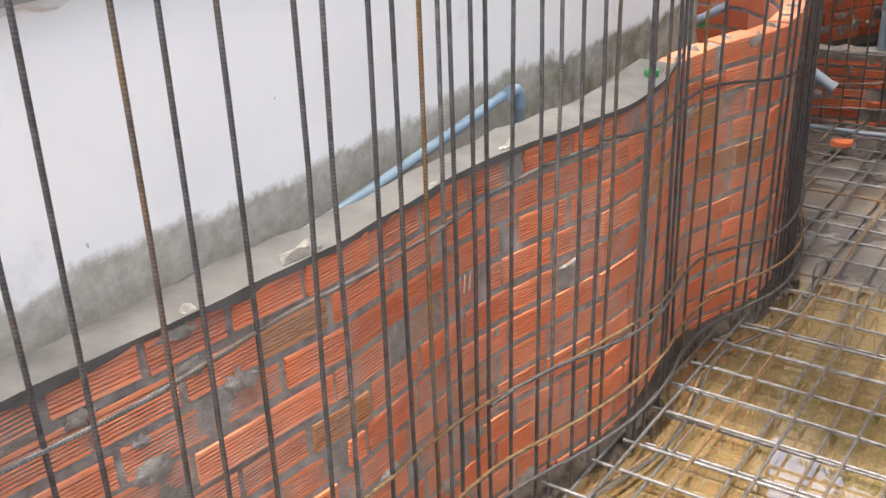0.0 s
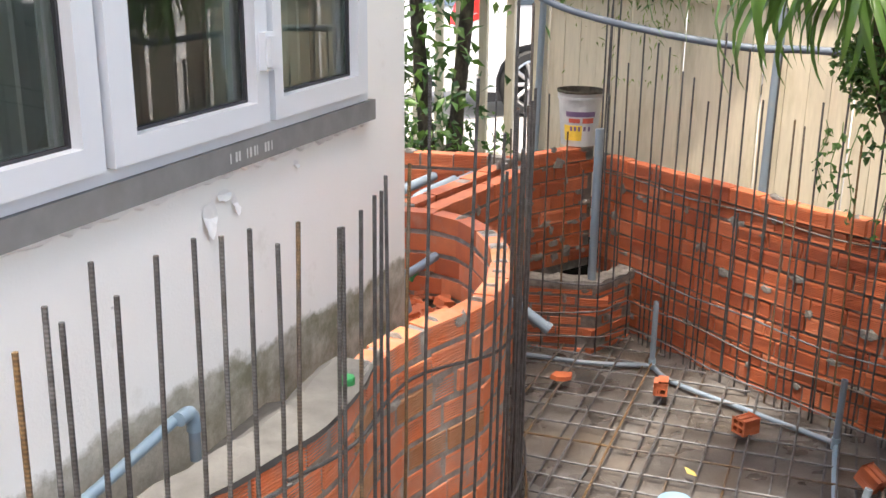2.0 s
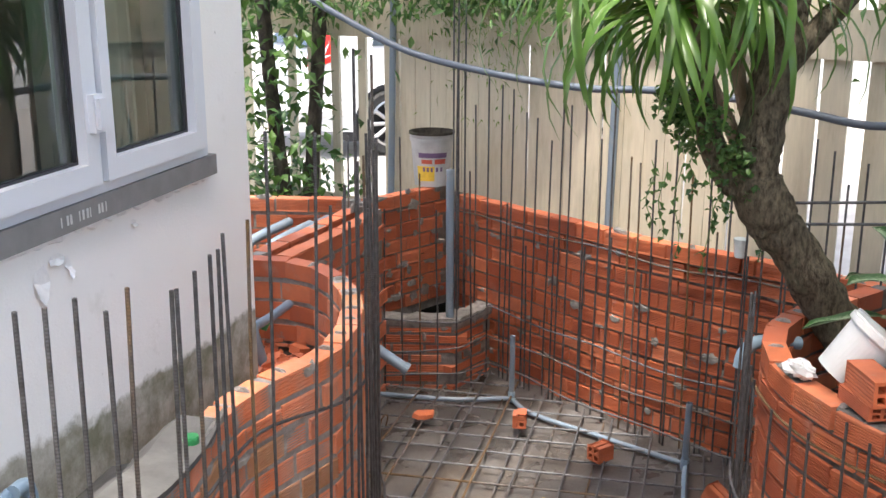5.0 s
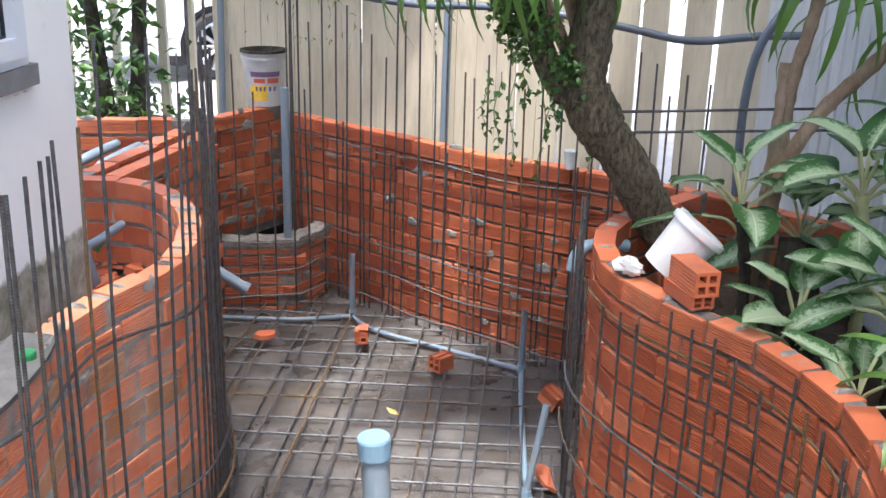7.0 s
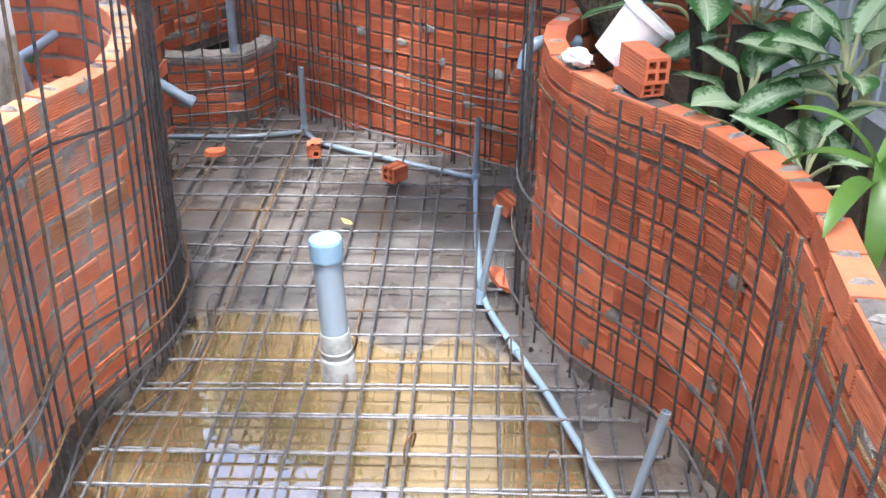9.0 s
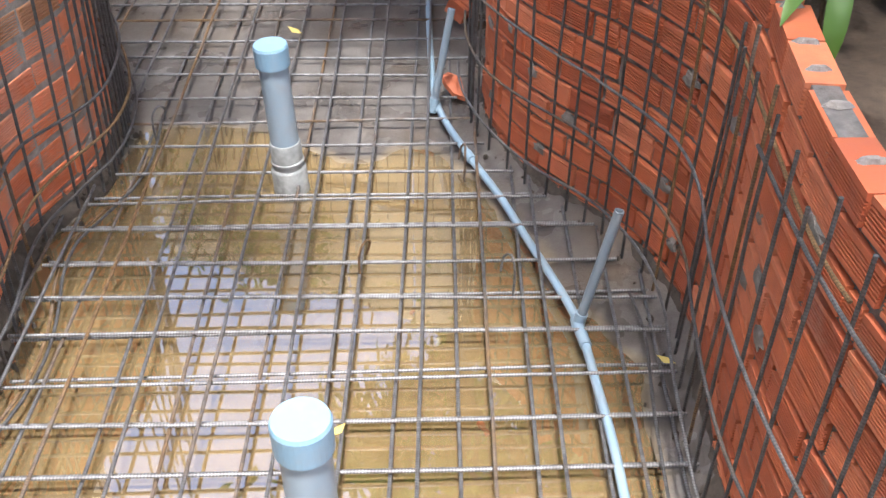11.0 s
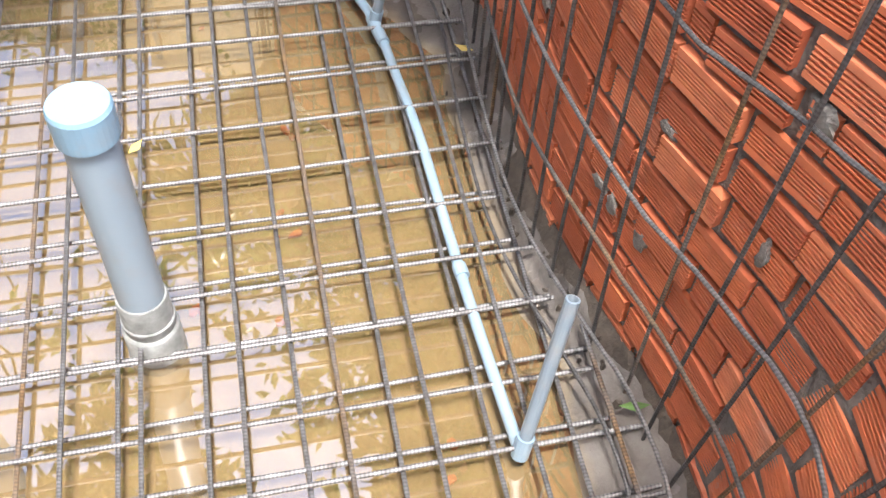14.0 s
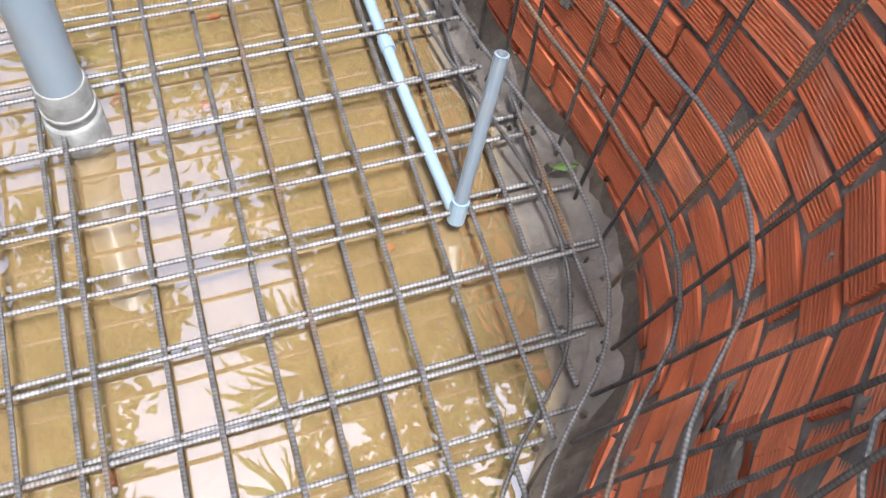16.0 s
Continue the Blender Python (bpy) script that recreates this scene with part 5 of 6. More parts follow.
ups += [(3.65 + 0.125 * k + r_.uniform(-0.02, 0.02), 1.20 + r_.uniform(-0.05, 0.10)) for k in range(14)]
ups += [(1.02 + 0.022 * k, 1.18 + r_.uniform(0, 0.14)) for k in range(6)]
cage("wall_rebar", "rusty ribbed steel bars standing along the planter wall", RIGHT, ups,
     [(0.95, 5.2, 0.20, 0.14, 0.05), (0.95, 5.2, 0.40, 0.34, 0.03), (0.95, 5.2, 0.62, 0.52, 0.02), (2.9, 5.2, 0.95, 0.90, 0.0), (1.1, 3.4, 1.0, 0.96, -0.02), (2.3, 5.1, 0.075, 0.07, 0.09)], radius=0.0047)
ups = [(0.12 + 0.092 * k + r_.uniform(-0.02, 0.02), 1.75 - 0.25 * k / 26 + r_.uniform(-0.18, 0.2)) for k in range(29)]
ups += [(0.55 + 0.19 * k + r_.uniform(-0.03, 0.03), 0.98 + r_.uniform(-0.1, 0.22)) for k in range(11)]
ups += [(0.10 + 0.05 * k, 2.6) for k in range(3)]
cage("wall_rebar", "thin steel bars standing along the long straight wall", BACK, ups,
     [(0.1, 2.75, 0.98, 0.97, -0.02), (0.42, 2.62, 0.46, 0.42, 0.0), (0.42, 2.62, 0.29, 0.26, 0.01), (0.42, 2.62, 0.12, 0.10, 0.02)], radius=0.005, level_steel=LIT_STEEL)

BOX_FRONT = Line([(1.66, 6.06), (2.19, 5.88)], smooth=False)
BOX_SIDE = Line([(2.19, 5.88), (2.46, 6.07)], smooth=False)
cage("wall_rebar", "thin steel bars tied round the brick sump", Line([(1.5, 6.12), (1.9, 5.965), (2.13, 5.885), (2.19, 5.875), (2.24, 5.91), (2.44, 6.05)]), [(0.12 + 0.1 * k, 1.5 - 0.2 * (k % 3)) for k in range(8)],
     [(0.0, 0.95, 0.455, 0.46, 0.0), (0.0, 0.95, 0.27, 0.30, 0.01), (0.0, 0.95, 0.12, 0.15, 0.02)], off=0.03, radius=0.005, level_steel=LIT_STEEL)




# ---- plants ----
def small_leaf(s, p, length, width, r, droop=0.5):
    """One folded leaf of four faces at p, in a random direction."""
    a, tilt = r.uniform(0, 2 * math.pi), r.uniform(-0.9, 0.5) - droop * 0.5
    d = Vector((math.cos(a) * math.cos(tilt), math.sin(a) * math.cos(tilt), math.sin(tilt)))
    side = d.cross(Vector((0, 0, 1))).normalized()
    side = (Matrix.Rotation(r.uniform(-0.8, 0.8), 3, d) @ side)
    up = side.cross(d)
    p = Vector(p)
    m, t = p + d * length * 0.5 + up * length * 0.04, p + d * length - up * length * 0.12
    s.add([p, m, t, m + side * width / 2 + up * width * 0.15 - d * length * 0.06, m - side * width / 2 + up * width * 0.15 - d * length * 0.06], [(0, 3, 1), (1, 3, 2), (0, 1, 4), (1, 2, 4)])


def strap(length, width, rise, fall, n=9):
    """A long arching strap leaf from the origin along +x, folded at its midrib."""
    s = Soup()
    verts, uvs, faces = [], [], []
    x = z = 0.0
    for i in range(n + 1):
        f = i / n
        ang = rise - fall * f**1.3
        if i:
            x += math.cos(ang) * length / n
            z += math.sin(ang) * length / n
        w = width * (0.55 + 0.9 * f) * (1 - f**3) if f < 1 else 0.001
        w = max(min(w, width), 0.0012)
        verts += [(x, -w / 2, z + w * 0.18), (x, 0, z), (x, w / 2, z + w * 0.18)]
    for i in range(n):
        for k in range(2):
            faces.append((3 * i + k, 3 * i + k + 1, 3 * i + 4 + k, 3 * i + 3 + k))
            uvs.append([(i / n, k / 2), (i / n, (k + 1) / 2), ((i + 1) / n, (k + 1) / 2), ((i + 1) / n, k / 2)])
    return s.add(verts, faces, uvs)


def oval(length, width, bend, n=8, stalk=0.09):
    """A broad pointed leaf along +x with its stalk as far as the blade's foot; u along, v across."""
    s = Soup()
    verts, faces, uvs = [], [], []
    x, z = 0.0, 0.0
    cols = 5
    for i in range(n + 1):
        f = i / n
        ang = -bend * f
        if i:
            x += math.cos(ang) * length / n
            z += math.sin(ang) * length / n
        w = width * max(math.sin(math.pi * min(f * 0.97 + 0.03, 1.0) ** 0.85) ** 0.62, 0.02)
        for k in range(cols):
            v = k / (cols - 1)
            y = (v - 0.5) * w
            verts.append((x, y, z + abs(y) * 0.28 + 0.006 * math.sin(f * 9) * abs(v - 0.5) * 2))
    for i in range(n):
        for k in range(cols - 1):
            faces.append((i * cols + k, i * cols + k + 1, (i + 1) * cols + k + 1, (i + 1) * cols + k))
            uvs.append([(i / n, k / 4), (i / n, (k + 1) / 4), ((i + 1) / n, (k + 1) / 4), ((i + 1) / n, k / 4)])
    return s.add(verts, faces, uvs)


STRAPS = [strap(ln, w, a, b).mesh("leaf", STRAP, True) for ln, w, a, b in ((0.75, 0.036, 0.9, 2.3), (0.62, 0.034, 0.5, 2.0), (0.85, 0.040, 1.1, 2.7), (0.55, 0.030, 0.2, 1.7), (0.70, 0.038, 0.7, 2.5))]
OVALS = [oval(ln, w, b).mesh("leaf", VARIEG, True) for ln, w, b in ((0.23, 0.135, 0.7), (0.21, 0.13, 0.4), (0.25, 0.135, 1.0), (0.18, 0.11, 0.6), (0.24, 0.12, 0.3))]


def crown_of_straps(root, head, count, seed, spread=(0, 360), scale=1.0):
    r = random.Random(seed)
    for k in range(count):
        ob = new("leaf", r.choice(STRAPS))
        ob.parent = root
        f = k / count
        ob.matrix_local = (Matrix.Translation(Vector(head) + Vector((0, 0, -0.16 * f + 0.04))) @ Matrix.Rotation(radians(r.uniform(*spread)), 4, "Z")
                           @ Matrix.Rotation(r.uniform(-0.5, 0.25) * (1 - f) + 0.55 * f, 4, "Y") @ Matrix.Rotation(r.uniform(-0.4, 0.4), 4, "X") @ Matrix.Scale(scale * r.uniform(0.75, 1.1), 4))


def build_tree():
    tree = thing("tree", "leaning garden tree with rough grey-brown bark in the planter", "tree")
    r = random.Random(8)
    core = catmull([(3.16, 3.58, 0.70), (3.05, 3.66, 0.98), (2.93, 3.71, 1.18), (2.81, 3.75, 1.37), (2.70, 3.78, 1.52), (2.66, 3.80, 1.64), (2.665, 3.80, 1.80), (2.69, 3.80, 1.98), (2.74, 3.82, 2.25), (2.76, 3.85, 2.7)], 0.016)
    n = len(core)
    rad = [0.094 - 0.026 * i / n + 0.010 * noise.noise((i * 0.22, 0, 2)) + (0.016 if abs(core[i].z - 1.56) < 0.09 else 0) for i in range(n)]
    s = Soup().tube(core, rad, 36)
    s.v = [tuple(Vector(p) * 1.0 + Vector((noise.noise(Vector(p) * 14), noise.noise(Vector(p) * 14 + Vector((5, 0, 0))), noise.noise(Vector(p) * 14 + Vector((0, 5, 0))))) * 0.012 + Vector((noise.noise(Vector(p) * 45), noise.noise(Vector(p) * 45 + Vector((5, 0, 0))), 0)) * 0.007) for p in s.v]
    part("trunk", s, BARK, tree, smooth=True)
    for pts, a, b in (([(2.69, 3.78, 1.55), (2.58, 3.83, 1.62), (2.50, 3.87, 1.78), (2.47, 3.9, 2.0), (2.44, 3.92, 2.4)], 0.055, 0.03), ([(2.69, 3.80, 1.98), (2.80, 3.74, 2.15), (2.98, 3.68, 2.4), (3.1, 3.6, 2.8)], 0.045, 0.03)):
        c = catmull(pts, 0.05)
        part("limb", Soup().tube(c, [a + (b - a) * i / len(c) for i in range(len(c))], 12), BARK, tree, smooth=True)
    # crown, mostly above the view, known by its shade and its mirror image in the water
    s = Soup()
    for cx, cy, cz, rr, m in ((2.9, 3.9, 3.4, 0.7, 320), (3.5, 3.6, 3.7, 0.8, 420)):
        for _ in range(m):
            v = Vector((r.gauss(0, 1), r.gauss(0, 1), r.gauss(0, 1))).normalized() * rr * r.uniform(0.3, 1.0) ** 0.5
            small_leaf(s, (cx + v.x, cy + v.y, cz + v.z * 0.6), r.uniform(0.09, 0.16), r.uniform(0.035, 0.06), r)
    tagged(part("crown", s, SHRUB, tree, "green leaf crown"), kind="stuff")
    # creeping vine round the fork
    vine = thing("vine", "small-leaved green creeper hanging from the tree fork", "vine")
    s = Soup()
    for cx, cy, cz, rr, m in ((2.44, 3.86, 1.84, 0.12, 420), (2.56, 3.80, 1.72, 0.09, 260), (2.36, 3.88, 1.92, 0.09, 200), (2.62, 3.76, 1.60, 0.05, 60)):
        for _ in range(m):
            v = Vector((r.gauss(0, 1), r.gauss(0, 1), r.gauss(0, 1))).normalized() * rr * r.uniform(0.4, 1.0)
            small_leaf(s, (cx + v.x, cy + v.y, cz + v.z), r.uniform(0.022, 0.04), r.uniform(0.018, 0.028), r)
    tagged(part("leaf_mass", s, SMALL, vine), kind="stuff")
    for k in range(9):
        x, y, z, ln = 2.30 + 0.045 * k + r.uniform(-0.02, 0.02), 3.90 - 0.016 * k, 1.74 - r.uniform(0, 0.08), r.uniform(0.12, 0.42)
        pts = [Vector((x + 0.015 * math.sin(i * 0.9 + k), y, z - ln * i / 8)) for i in range(9)]
        t = Soup().tube(pts, 0.0018, 5)
        for p in pts[1:]:
            for _ in range(2):
                small_leaf(t, p, r.uniform(0.026, 0.042), r.uniform(0.02, 0.03), r, 0.9)
        part("strand", t, SMALL, vine)


def build_strap_plants():
    d = thing("dracaena", "strap-leaved plant with drooping long green leaves over the pond", "plant", "strap-leaved plants")
    for pts in ([(2.66, 3.82, 1.62), (2.58, 3.90, 1.85), (2.48, 3.93, 2.05), (2.40, 3.94, 2.28)], [(2.68, 3.82, 1.72), (2.66, 3.92, 1.9), (2.64, 3.96, 2.1), (2.66, 3.98, 2.35)]):
        part("stem", Soup().tube(catmull(pts, 0.08), [0.030, 0.029] + [0.026] * (len(catmull(pts, 0.08)) - 2), 10), RINGBARK, d, smooth=True)
    crown_of_straps(d, (2.36, 3.93, 2.30), 92, 31)
    crown_of_straps(d, (2.66, 3.98, 2.34), 62, 32)
    crown_of_straps(d, (2.10, 4.02, 2.42), 26, 33)
    e = thing("dracaena", "strap-leaved plant with ringed pale brown stems", "plant", "strap-leaved plants")
    for pts, a in (([(3.20, 3.34, 0.72), (3.24, 3.36, 1.30), (3.27, 3.38, 1.66), (3.32, 3.38, 1.87), (3.44, 3.40, 2.25)], 0.023), ([(3.20, 3.40, 0.72), (3.22, 3.39, 1.2), (3.23, 3.38, 1.51), (3.26, 3.41, 1.76)], 0.021), ([(3.14, 3.36, 0.72), (3.22, 3.34, 1.30), (3.33, 3.30, 1.57), (3.46, 3.22, 1.75), (3.62, 3.12, 1.98)], 0.026)):
        c = catmull(pts, 0.03)
        part("stem", Soup().tube(c, [a + 0.0035 * (1 if i % 3 == 0 else 0) for i in range(len(c))], 12), RINGBARK, e, smooth=True)
    crown_of_straps(e, (3.44, 3.40, 2.28), 30, 34)
    crown_of_straps(e, (3.64, 3.11, 2.02), 26, 35)
    g = thing("dracaena", "tall strap-leaved plant arching high above the planter", "plant", "strap-leaved plants")
    c = catmull([(3.75, 1.9, 0.72), (3.7, 2.0, 2.0), (3.3, 2.3, 3.5), (2.7, 2.55, 4.4), (2.35, 2.62, 4.8)], 0.08)
    part("stem", Soup().tube(c, 0.035, 10), RINGBARK, g, smooth=True)
    crown_of_straps(g, (2.32, 2.63, 4.85), 74, 36, scale=1.25)
    part("stem", Soup().tube(catmull([(2.7, 2.55, 4.4), (2.2, 2.35, 4.9), (1.78, 2.2, 5.35)], 0.08), 0.028, 10), RINGBARK, g, smooth=True)
    crown_of_straps(g, (1.75, 2.2, 5.4), 44, 37, scale=0.95)


def build_variegated():
    def plant(label, head, foot, leaves, seed, size=1.0):
        root = thing("dieffenbachia", label, "plant", "variegated plants")
        r = random.Random(seed)
        head, foot = Vector(head), Vector(foot)
        c = catmull([foot, foot.lerp(head, 0.5) + Vector((0.02, -0.02, 0)), head], 0.02)
        part("stem", Soup().tube(c, [0.020 + 0.004 * (1 if i % 3 == 0 else 0) for i in range(len(c))], 10), DARKBARK if seed % 2 else STALK, root, smooth=True)
        for k in range(leaves):
            f = k / max(leaves - 1, 1)
            az = k * 2.4 + r.uniform(-0.3, 0.3)
            rise = 1.30 - 1.45 * f + r.uniform(-0.25, 0.25)
            start = head + Vector((0, 0, -0.10 * f * size))
            d = Vector((math.cos(az) * math.cos(rise), math.sin(az) * math.cos(rise), math.sin(rise)))
            tip = start + (d + Vector((0, 0, 0.5))).normalized() * 0.11 * size + d * 0.04 * size
            part("stalk", Soup().tube(catmull([start, start + (d + Vector((0, 0, 0.9))).normalized() * 0.06 * size, tip], 0.02), 0.0065 * size, 7), STALK, root, smooth=True)
            ob = new("leaf", r.choice(OVALS))
            ob.parent = root
            ob.matrix_local = Matrix.Translation(tip) @ Matrix.Rotation(az, 4, "Z") @ Matrix.Rotation(-rise * 0.75 + 0.1, 4, "Y") @ Matrix.Rotation(r.uniform(-0.35, 0.35), 4, "X") @ Matrix.Scale(size * r.uniform(0.85, 1.15), 4)
    plant("variegated broad-leaved plant leaning over the white bucket", (2.90, 3.17, 1.33), (2.92, 3.14, 0.72), 10, 1)
    plant("tall variegated broad-leaved plant by the white fence", (3.12, 2.86, 1.42), (3.14, 2.84, 0.72), 13, 2, 1.0)
    plant("low variegated broad-leaved plant behind the planter wall", (2.78, 2.74, 1.05), (2.80, 2.76, 0.72), 12, 3, 0.95)
    plant("dense variegated broad-leaved plant beside the stems", (3.36, 2.78, 1.46), (3.32, 2.80, 0.72), 14, 4, 1.1)
    plant("variegated broad-leaved plant near the fence corner", (2.98, 2.56, 1.18), (3.0, 2.56, 0.72), 12, 5, 1.0)
    plant("variegated broad-leaved plant under the ringed stems", (3.15, 3.12, 1.20), (3.15, 3.1, 0.72), 11, 6, 0.9)
    plant("young variegated plant behind the wall bend", (2.72, 2.42, 0.98), (2.74, 2.42, 0.72), 7, 7, 0.85)
    o = thing("strap_orchid", "glossy green strap-leaved orchid leaning over the wall", "plant")
    r = random.Random(12)
    for k, (az, tilt) in enumerate(((200, -0.2), (150, -0.9), (250, -0.7), (100, 0.1), (290, 0.0), (20, -0.3), (225, 0.7))):
        s = strap(0.34, 0.065, 0.35, 1.3, 8)
        ob = part("leaf", s, STRAP, o, smooth=True)
        ob.matrix_local = pose(2.55, 2.06, 1.14 + 0.012 * k) @ Matrix.Rotation(radians(az), 4, "Z") @ Matrix.Rotation(tilt, 4, "Y")
    part("root_mass", Soup().tube(catmull([(2.60, 2.08, 0.72), (2.57, 2.06, 0.95), (2.55, 2.06, 1.18)], 0.03), 0.028, 8), BARK, o, smooth=True)
    stump = thing("tree_stump", "dark cut tree stump among the plants", "stump")
    c = catmull([(3.02, 2.98, 0.70), (3.03, 3.0, 0.95), (3.06, 3.03, 1.22)], 0.04)
    part("trunk", Soup().tube(c, [0.10 - 0.03 * i / len(c) + 0.006 * noise.noise((i * 0.8, 3, 0)) for i in range(len(c))], 16), DARKBARK, stump, smooth=True)


def build_white_fence():
    a, b = Vector((3.9, 3.95, 0)), Vector((2.95, 1.35, 0))
    d = (b - a).normalized()
    fm = Matrix(((d.x, -d.y, 0, a.x), (d.y, d.x, 0, a.y), (0, 0, 1, 0), (0, 0, 0, 1)))
    f = thing("slat_fence", "white painted slat fence with a low rail", "fence")
    total, x = (b - a).length, 0.0
    me = Soup().box(0, 0, 0.70, 0.075, 0.02, 2.35).mesh("slat", WHITEWOOD)
    while x < total:
        ob = new("slat", me)
        ob.parent = f
        ob.matrix_local = fm @ pose(x, 0.03, 0)
        x += 0.097
    part("rail", Soup().box(0, -0.06, 0.80, total, 0.028, 0.92, fm), WHITEWOOD, f)
    part("rail", Soup().box(0, 0.052, 2.1, total, 0.08, 2.18, fm), WHITEWOOD, f)


def build_shrubs():
    r = random.Random(17)
    for label, base, lean, m in (("dark-stemmed garden shrub beside the house corner", (1.47, 7.38, 0.7), (-0.11, 0.03), 620), ("dark-stemmed garden shrub before the street fence", (1.60, 7.35, 0.7), (0.105, 0.02), 110)):
        t = thing("shrub_tree", label, "tree", "garden shrubs")
        c = catmull([base, (base[0] + lean[0] * 0.5, base[1] + lean[1], 1.3), (base[0] + lean[0], base[1], 2.0), (base[0] + lean[0] * 1.4, base[1], 3.0)], 0.08)
        part("trunk", Soup().tube(c, [0.052 - 0.010 * i / len(c) + 0.008 * noise.noise((i * 0.9, base[0], 1)) for i in range(len(c))], 10), DARKBARK, t, smooth=True)
        s = Soup()
        for _ in range(m):
            z = r.uniform(0.75, 2.7)
            x = base[0] - 0.12 + r.gauss(0, 0.20)
            small_leaf(s, (x, base[1] + r.gauss(0, 0.25), z), r.uniform(0.07, 0.14), r.uniform(0.04, 0.07), r)
        tagged(part("crown", s, SHRUB, t), kind="stuff")
    low = Soup()
    for _ in range(500):
        small_leaf(low, (r.uniform(0.9, 2.0), r.uniform(6.9, 7.9), r.uniform(0.7, 1.15)), r.uniform(0.06, 0.11), r.uniform(0.03, 0.05), r)
    tagged(part("ground_cover", low, SHRUB), "low green leaves at the fence foot", "plants", kind="stuff")
    moss = Soup()
    for _ in range(1500):
        f = r.gauss(0.5, 0.22)
        x, y = 2.25 + 0.55 * f, 6.93 - 0.72 * f
        top = 2.75 - abs(f - 0.5) * 0.3
        z = top - abs(r.gauss(0, 0.42))
        small_leaf(moss, (x + r.uniform(-0.05, 0.02), y - r.uniform(0.03, 0.12), max(z, 1.5)), r.uniform(0.03, 0.07), r.uniform(0.006, 0.012), r, 1.4)
    tagged(part("hanging_moss", moss, MOSS), "feathery green creeper hanging over the fence", "creeper", kind="stuff")
    top = Soup()
    for _ in range(2600):
        f = r.random() * 0.66 if r.random() < 0.94 else r.random()
        x, y = 1.05 + 3.0 * f, 8.50 - 3.89 * f
        out = abs(r.gauss(0, 0.20))
        lift = r.random() ** 1.5
        z = 2.14 + 0.10 * noise.noise((f * 14, 2, 0)) + lift * 0.75 - (0.35 * r.random() ** 3 if r.random() < 0.3 else 0.0)
        small_leaf(top, (x - 0.79 * out - 0.05, y - 0.61 * out - 0.04, z), r.uniform(0.05, 0.10), r.uniform(0.012, 0.05), r, 0.8)
    tagged(part("creeper", top, SMALL), "tangled green creeper growing over the fence top", "creeper", kind="stuff")


# unseen leaf clusters placed to shade pond and walls, with open sky between them
SHADE_CLUSTERS = [(0.4, 2.4, 0.5), (0.7, 3.1, 0.45), (0.6, 1.9, 0.35), (1.0, 4.2, 0.5), (1.4, 4.6, 0.45), (0.8, 3.7, 0.35), (1.75, 4.75, 0.4), (2.0, 4.5, 0.3), (2.9, 3.9, 0.4), (2.3, 1.6, 0.6), (2.75, 2.2, 0.4),
          (3.1, 1.6, 0.6), (3.6, 3.2, 0.7), (3.5, 2.2, 0.7), (3.4, 5.6, 0.6), (4.4, 5.6, 0.8), (5.2, 7.0, 0.9), (1.6, 0.9, 0.5), (1.9, 0.3, 0.6), (1.75, 1.7, 0.4), (1.45, 1.5, 0.35), (2.0, 2.0, 0.25),
          (1.58, 0.72, 0.30), (1.40, 0.26, 0.24), (1.20, -0.18, 0.24), (0.92, -0.50, 0.32), (0.66, -0.62, 0.32)]


def build_behind():
    """Unseen helpers added behind and above the view to block sky and sun."""
    # Added wall out of view; it only cuts the sky light
    blocker = thing("sky_blocker_wall", "added unseen white wall blocking sky behind the pond end", "house")
    part("wall", Soup().box(-3.5, -3.0, 0.3, 5.0, -2.7, 5.2), PLASTER, blocker)
    r = random.Random(41)
    t = thing("added_shade_leaves", "unseen leaf clusters added to shade the pond and mirror in water", "tree")
    part("trunk", Soup().tube(catmull([(5.4, 1.0, 0.6), (5.3, 1.3, 2.0), (5.2, 1.9, 3.2), (5.0, 2.6, 4.4)], 0.2), 0.10, 12), BARK, t, smooth=True)
    s = Soup()
    # added clusters, set where they cut sun on walls, fence and floor
    for cx, cy, cz, rr, m in ((4.7, 3.4, 4.1, 1.1, 1100), (5.0, 2.2, 4.1, 1.2, 1100), (4.8, 1.2, 4.4, 1.0, 700), (5.3, 4.4, 4.6, 1.2, 900), (4.6, 5.4, 4.9, 1.0, 700), (2.0, 6.0, 5.4, 0.7, 60), (1.15, 4.3, 6.5, 0.75, 420), (1.9, 5.6, 7.6, 0.6, 160), (2.95, 2.45, 3.5, 0.6, 420), (2.3, 2.1, 3.4, 0.4, 190), (3.3, 3.0, 3.6, 0.55, 300), (4.2, 4.0, 5.0, 1.1, 1000), (3.9, 2.6, 5.6, 0.8, 450)) + tuple((x, y, 5.0, q, int(560 * q * q)) for x, y, q in SHADE_CLUSTERS) + ((1.2, 5.2, 7.5, 0.6, 330), (1.8, 5.3, 7.5, 0.6, 330), (2.3, 5.1, 7.5, 0.5, 230), (0.8, 4.8, 7.5, 0.5, 220)):
        for _ in range(m):
            v = Vector((r.gauss(0, 1), r.gauss(0, 1), r.gauss(0, 1))).normalized() * rr * r.uniform(0.2, 1.0) ** 0.5
            small_leaf(s, (cx + v.x, cy + v.y, cz + v.z * 0.6), r.uniform(0.14, 0.24), r.uniform(0.06, 0.10), r)
    tagged(part("crown", s, SHRUB, t), kind="stuff")


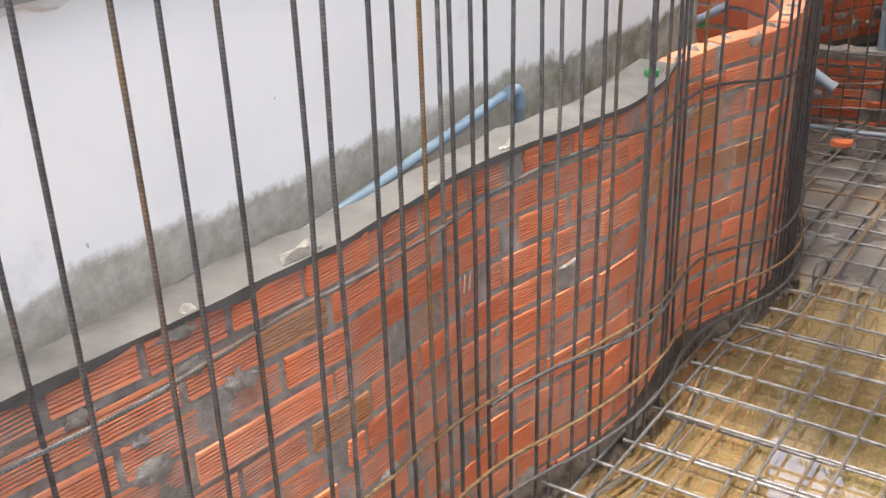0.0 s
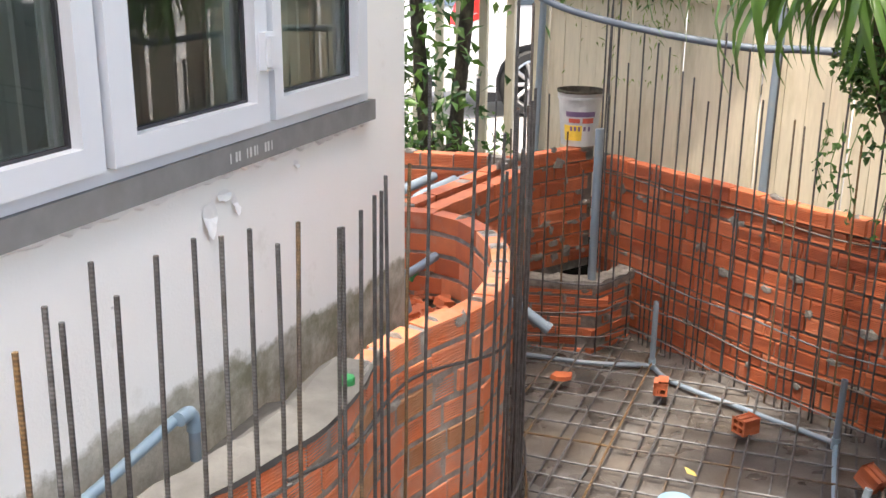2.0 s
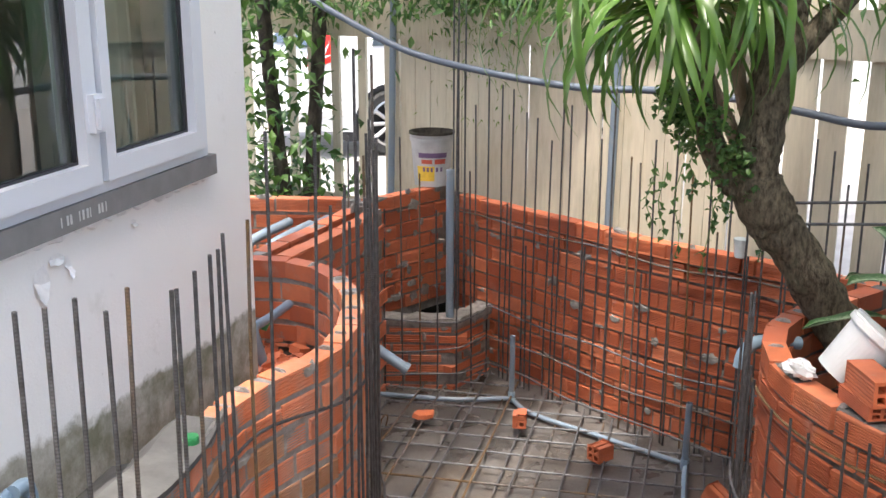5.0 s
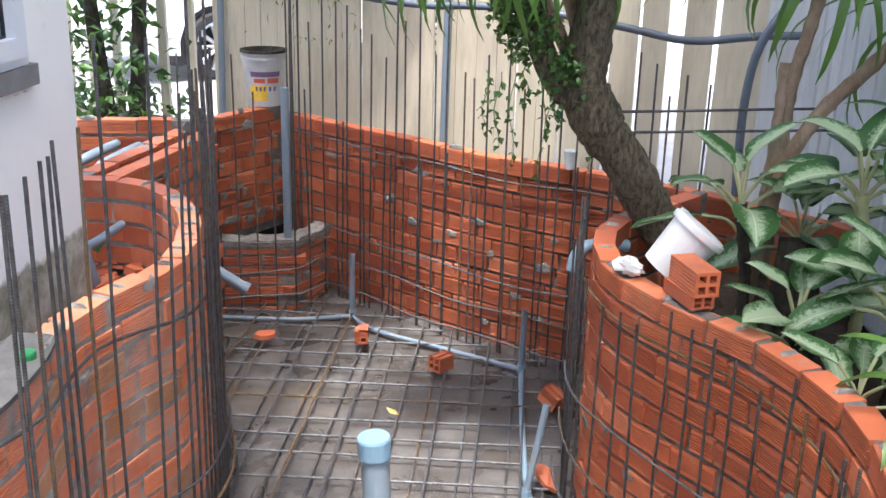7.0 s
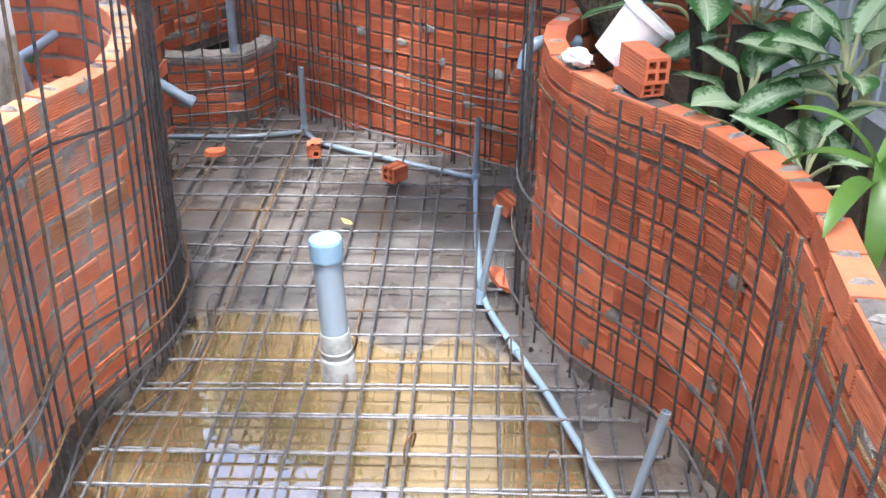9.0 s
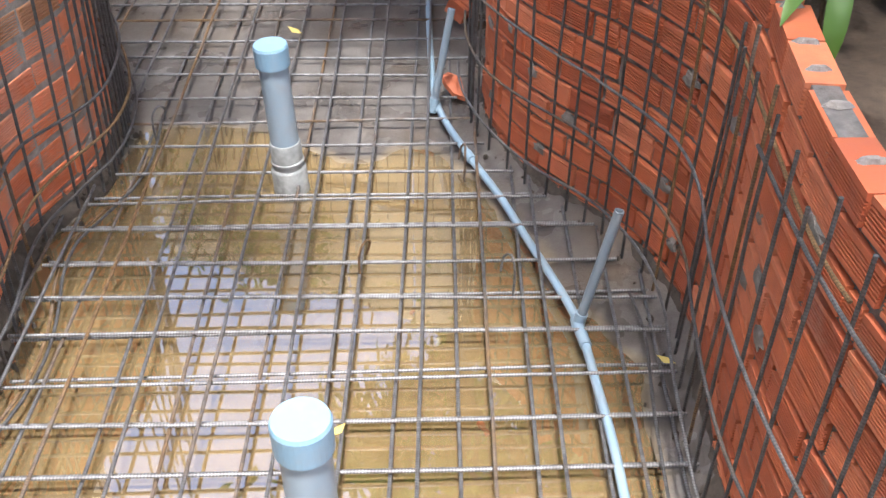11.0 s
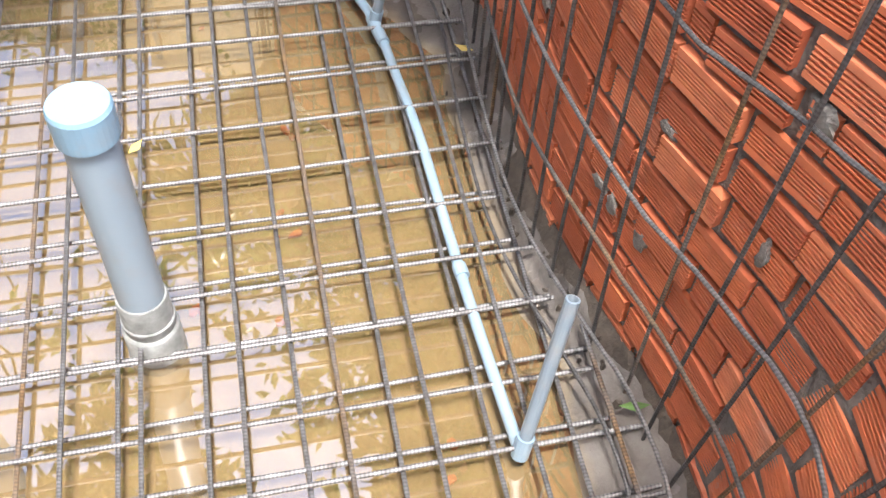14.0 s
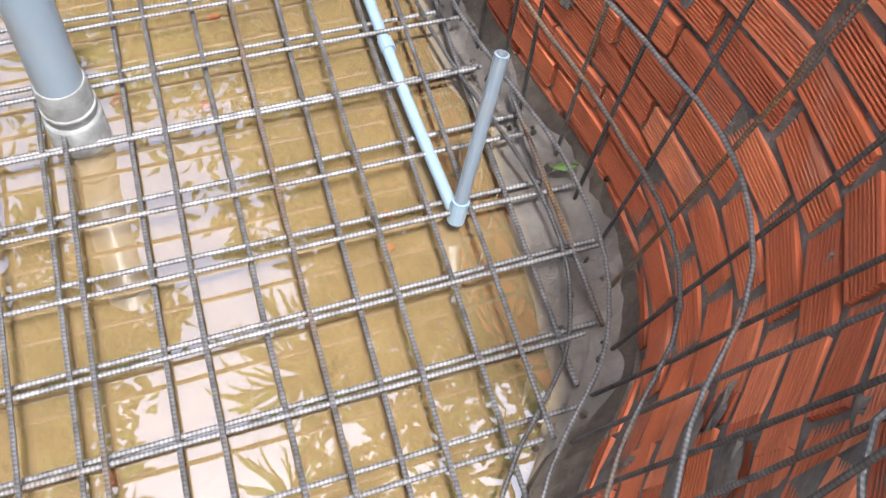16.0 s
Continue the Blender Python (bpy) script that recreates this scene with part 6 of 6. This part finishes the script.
def build_backdrop():
    # Added white backdrop so that the fence gaps read bright
    h = thing("fence_gap_backdrop", "added plain white backdrop behind the fence gaps", "house", at=(7.5, 13.5, 0.55))
    h.rotation_euler = (0, 0, radians(-52))
    part("wall", Soup().box(-9, 0, 0, 9, 0.3, 4.5), WHITEPLASTIC, h)
    part("roof", Soup().box(-9.3, -0.5, 4.5, 9.3, 4.0, 4.7), SILL, h)


build_tree()
build_strap_plants()
build_variegated()
build_white_fence()
build_shrubs()
build_backdrop()
build_behind()
# ---- brick pieces ----
def build_walls():
    left = brick_wall("wall_left", "curved orange hollow brick wall beside the house", LEFT, LEFT_TOP, 12, 0.0, None, recess=0.003, blobs=70, whole=WASHED_LIT, half=WASHED_LIT_HALF, mortar=PALE_MORTAR, clean_from=LEFT.length - 0.85, cap=[LZ + 2.3 + 0.19 * k for k in range(10)])
    # chalk strokes that can't be read
    c = Soup()
    for i in range(3):
        p, d = LEFT.at(LZ + 1.17 + 0.022 * i, 0.006)
        c.tube([(p.x, p.y, 0.815), (p.x + d.x * 0.006, p.y + d.y * 0.006, 0.865)], 0.0022, 5)
    part("chalk_mark", c, CHALK, left, "white chalk strokes")
    brick_wall("wall_right", "curved orange hollow brick planter wall", RIGHT, RIGHT_TOP, 12, 0.0, None, recess=0.012, core=SHADED_MORTAR, flush=4.0, patches=[(4.52, 0.42, 0.06, 0.05), (4.60, 0.36, 0.10, 0.07), (4.66, 0.50, 0.06, 0.06), (4.35, 0.60, 0.02, 0.05), (3.9, 0.62, 0.02, 0.04)], blobs=45, cap=[0.6 + 0.19 * k for k in range(22)])
    brick_wall("wall_back", "long orange hollow brick wall before the fence", BACK, BACK_TOP, 12, 0.0, None, recess=0.015, blobs=85, core=SHADED_MORTAR, proud=0.014)
    brick_wall("wall_near", "orange hollow brick wall closing the pond", NEAR, 1.12, 12, 0.0, None, blobs=0)
    brick_wall("wall_corner", "short orange brick wall above the sump", CORNER, 1.12, 8, 0.0, None, z0=0.42, blobs=34, recess=0.018, core=SHADED_MORTAR)
    brick_wall("wall_diagonal", "double row of orange bricks at the filter chamber", DIAGONAL, 1.12, 12, 0.0, None, blobs=24, core=SHADED_MORTAR)
    brick_wall("wall_diagonal_rear", "second row of orange bricks at the filter chamber", DIAGONAL_2, 1.12, 12, 0.0, None, blobs=4)
    brick_wall("wall_far", "low orange brick wall behind the filter chamber", FAR, 1.12, 5, 0.0, None, z0=0.66, blobs=6)
    sump = [brick_wall("wall_sump_front", "low sump of thin orange bricks", BOX_FRONT, 0.42, 7, 0.0, None, whole=THIN, half=THIN, brick_h=0.042, blobs=8),
            brick_wall("wall_sump_side", "low sump side of thin orange bricks", BOX_SIDE, 0.42, 7, 0.0, None, whole=THIN, half=THIN, brick_h=0.042, blobs=4)]
    for w, ln in zip(sump, (BOX_FRONT, BOX_SIDE)):
        n, s, v = 12, Soup(), []
        for i in range(n + 1):
            q = ln.length * i / n
            a, b = ln.at(q, 0.006)[0], ln.at(q, -0.11)[0]
            h = 0.455 + rng.uniform(-0.006, 0.007)
            v += [(a.x, a.y, 0.418), (a.x, a.y, h), (b.x, b.y, h + rng.uniform(-0.006, 0.006)), (b.x, b.y, 0.1)]
        s.add(v, [(4 * i + k, 4 * i + (k + 1) % 4, 4 * i + 4 + (k + 1) % 4, 4 * i + 4 + k) for i in range(n) for k in range(4)] + [(0, 1, 2, 3), (4 * n + 3, 4 * n + 2, 4 * n + 1, 4 * n)])
        part("mortar_rim", s, MORTAR, w, "rough grey mortar rim")


build_walls()
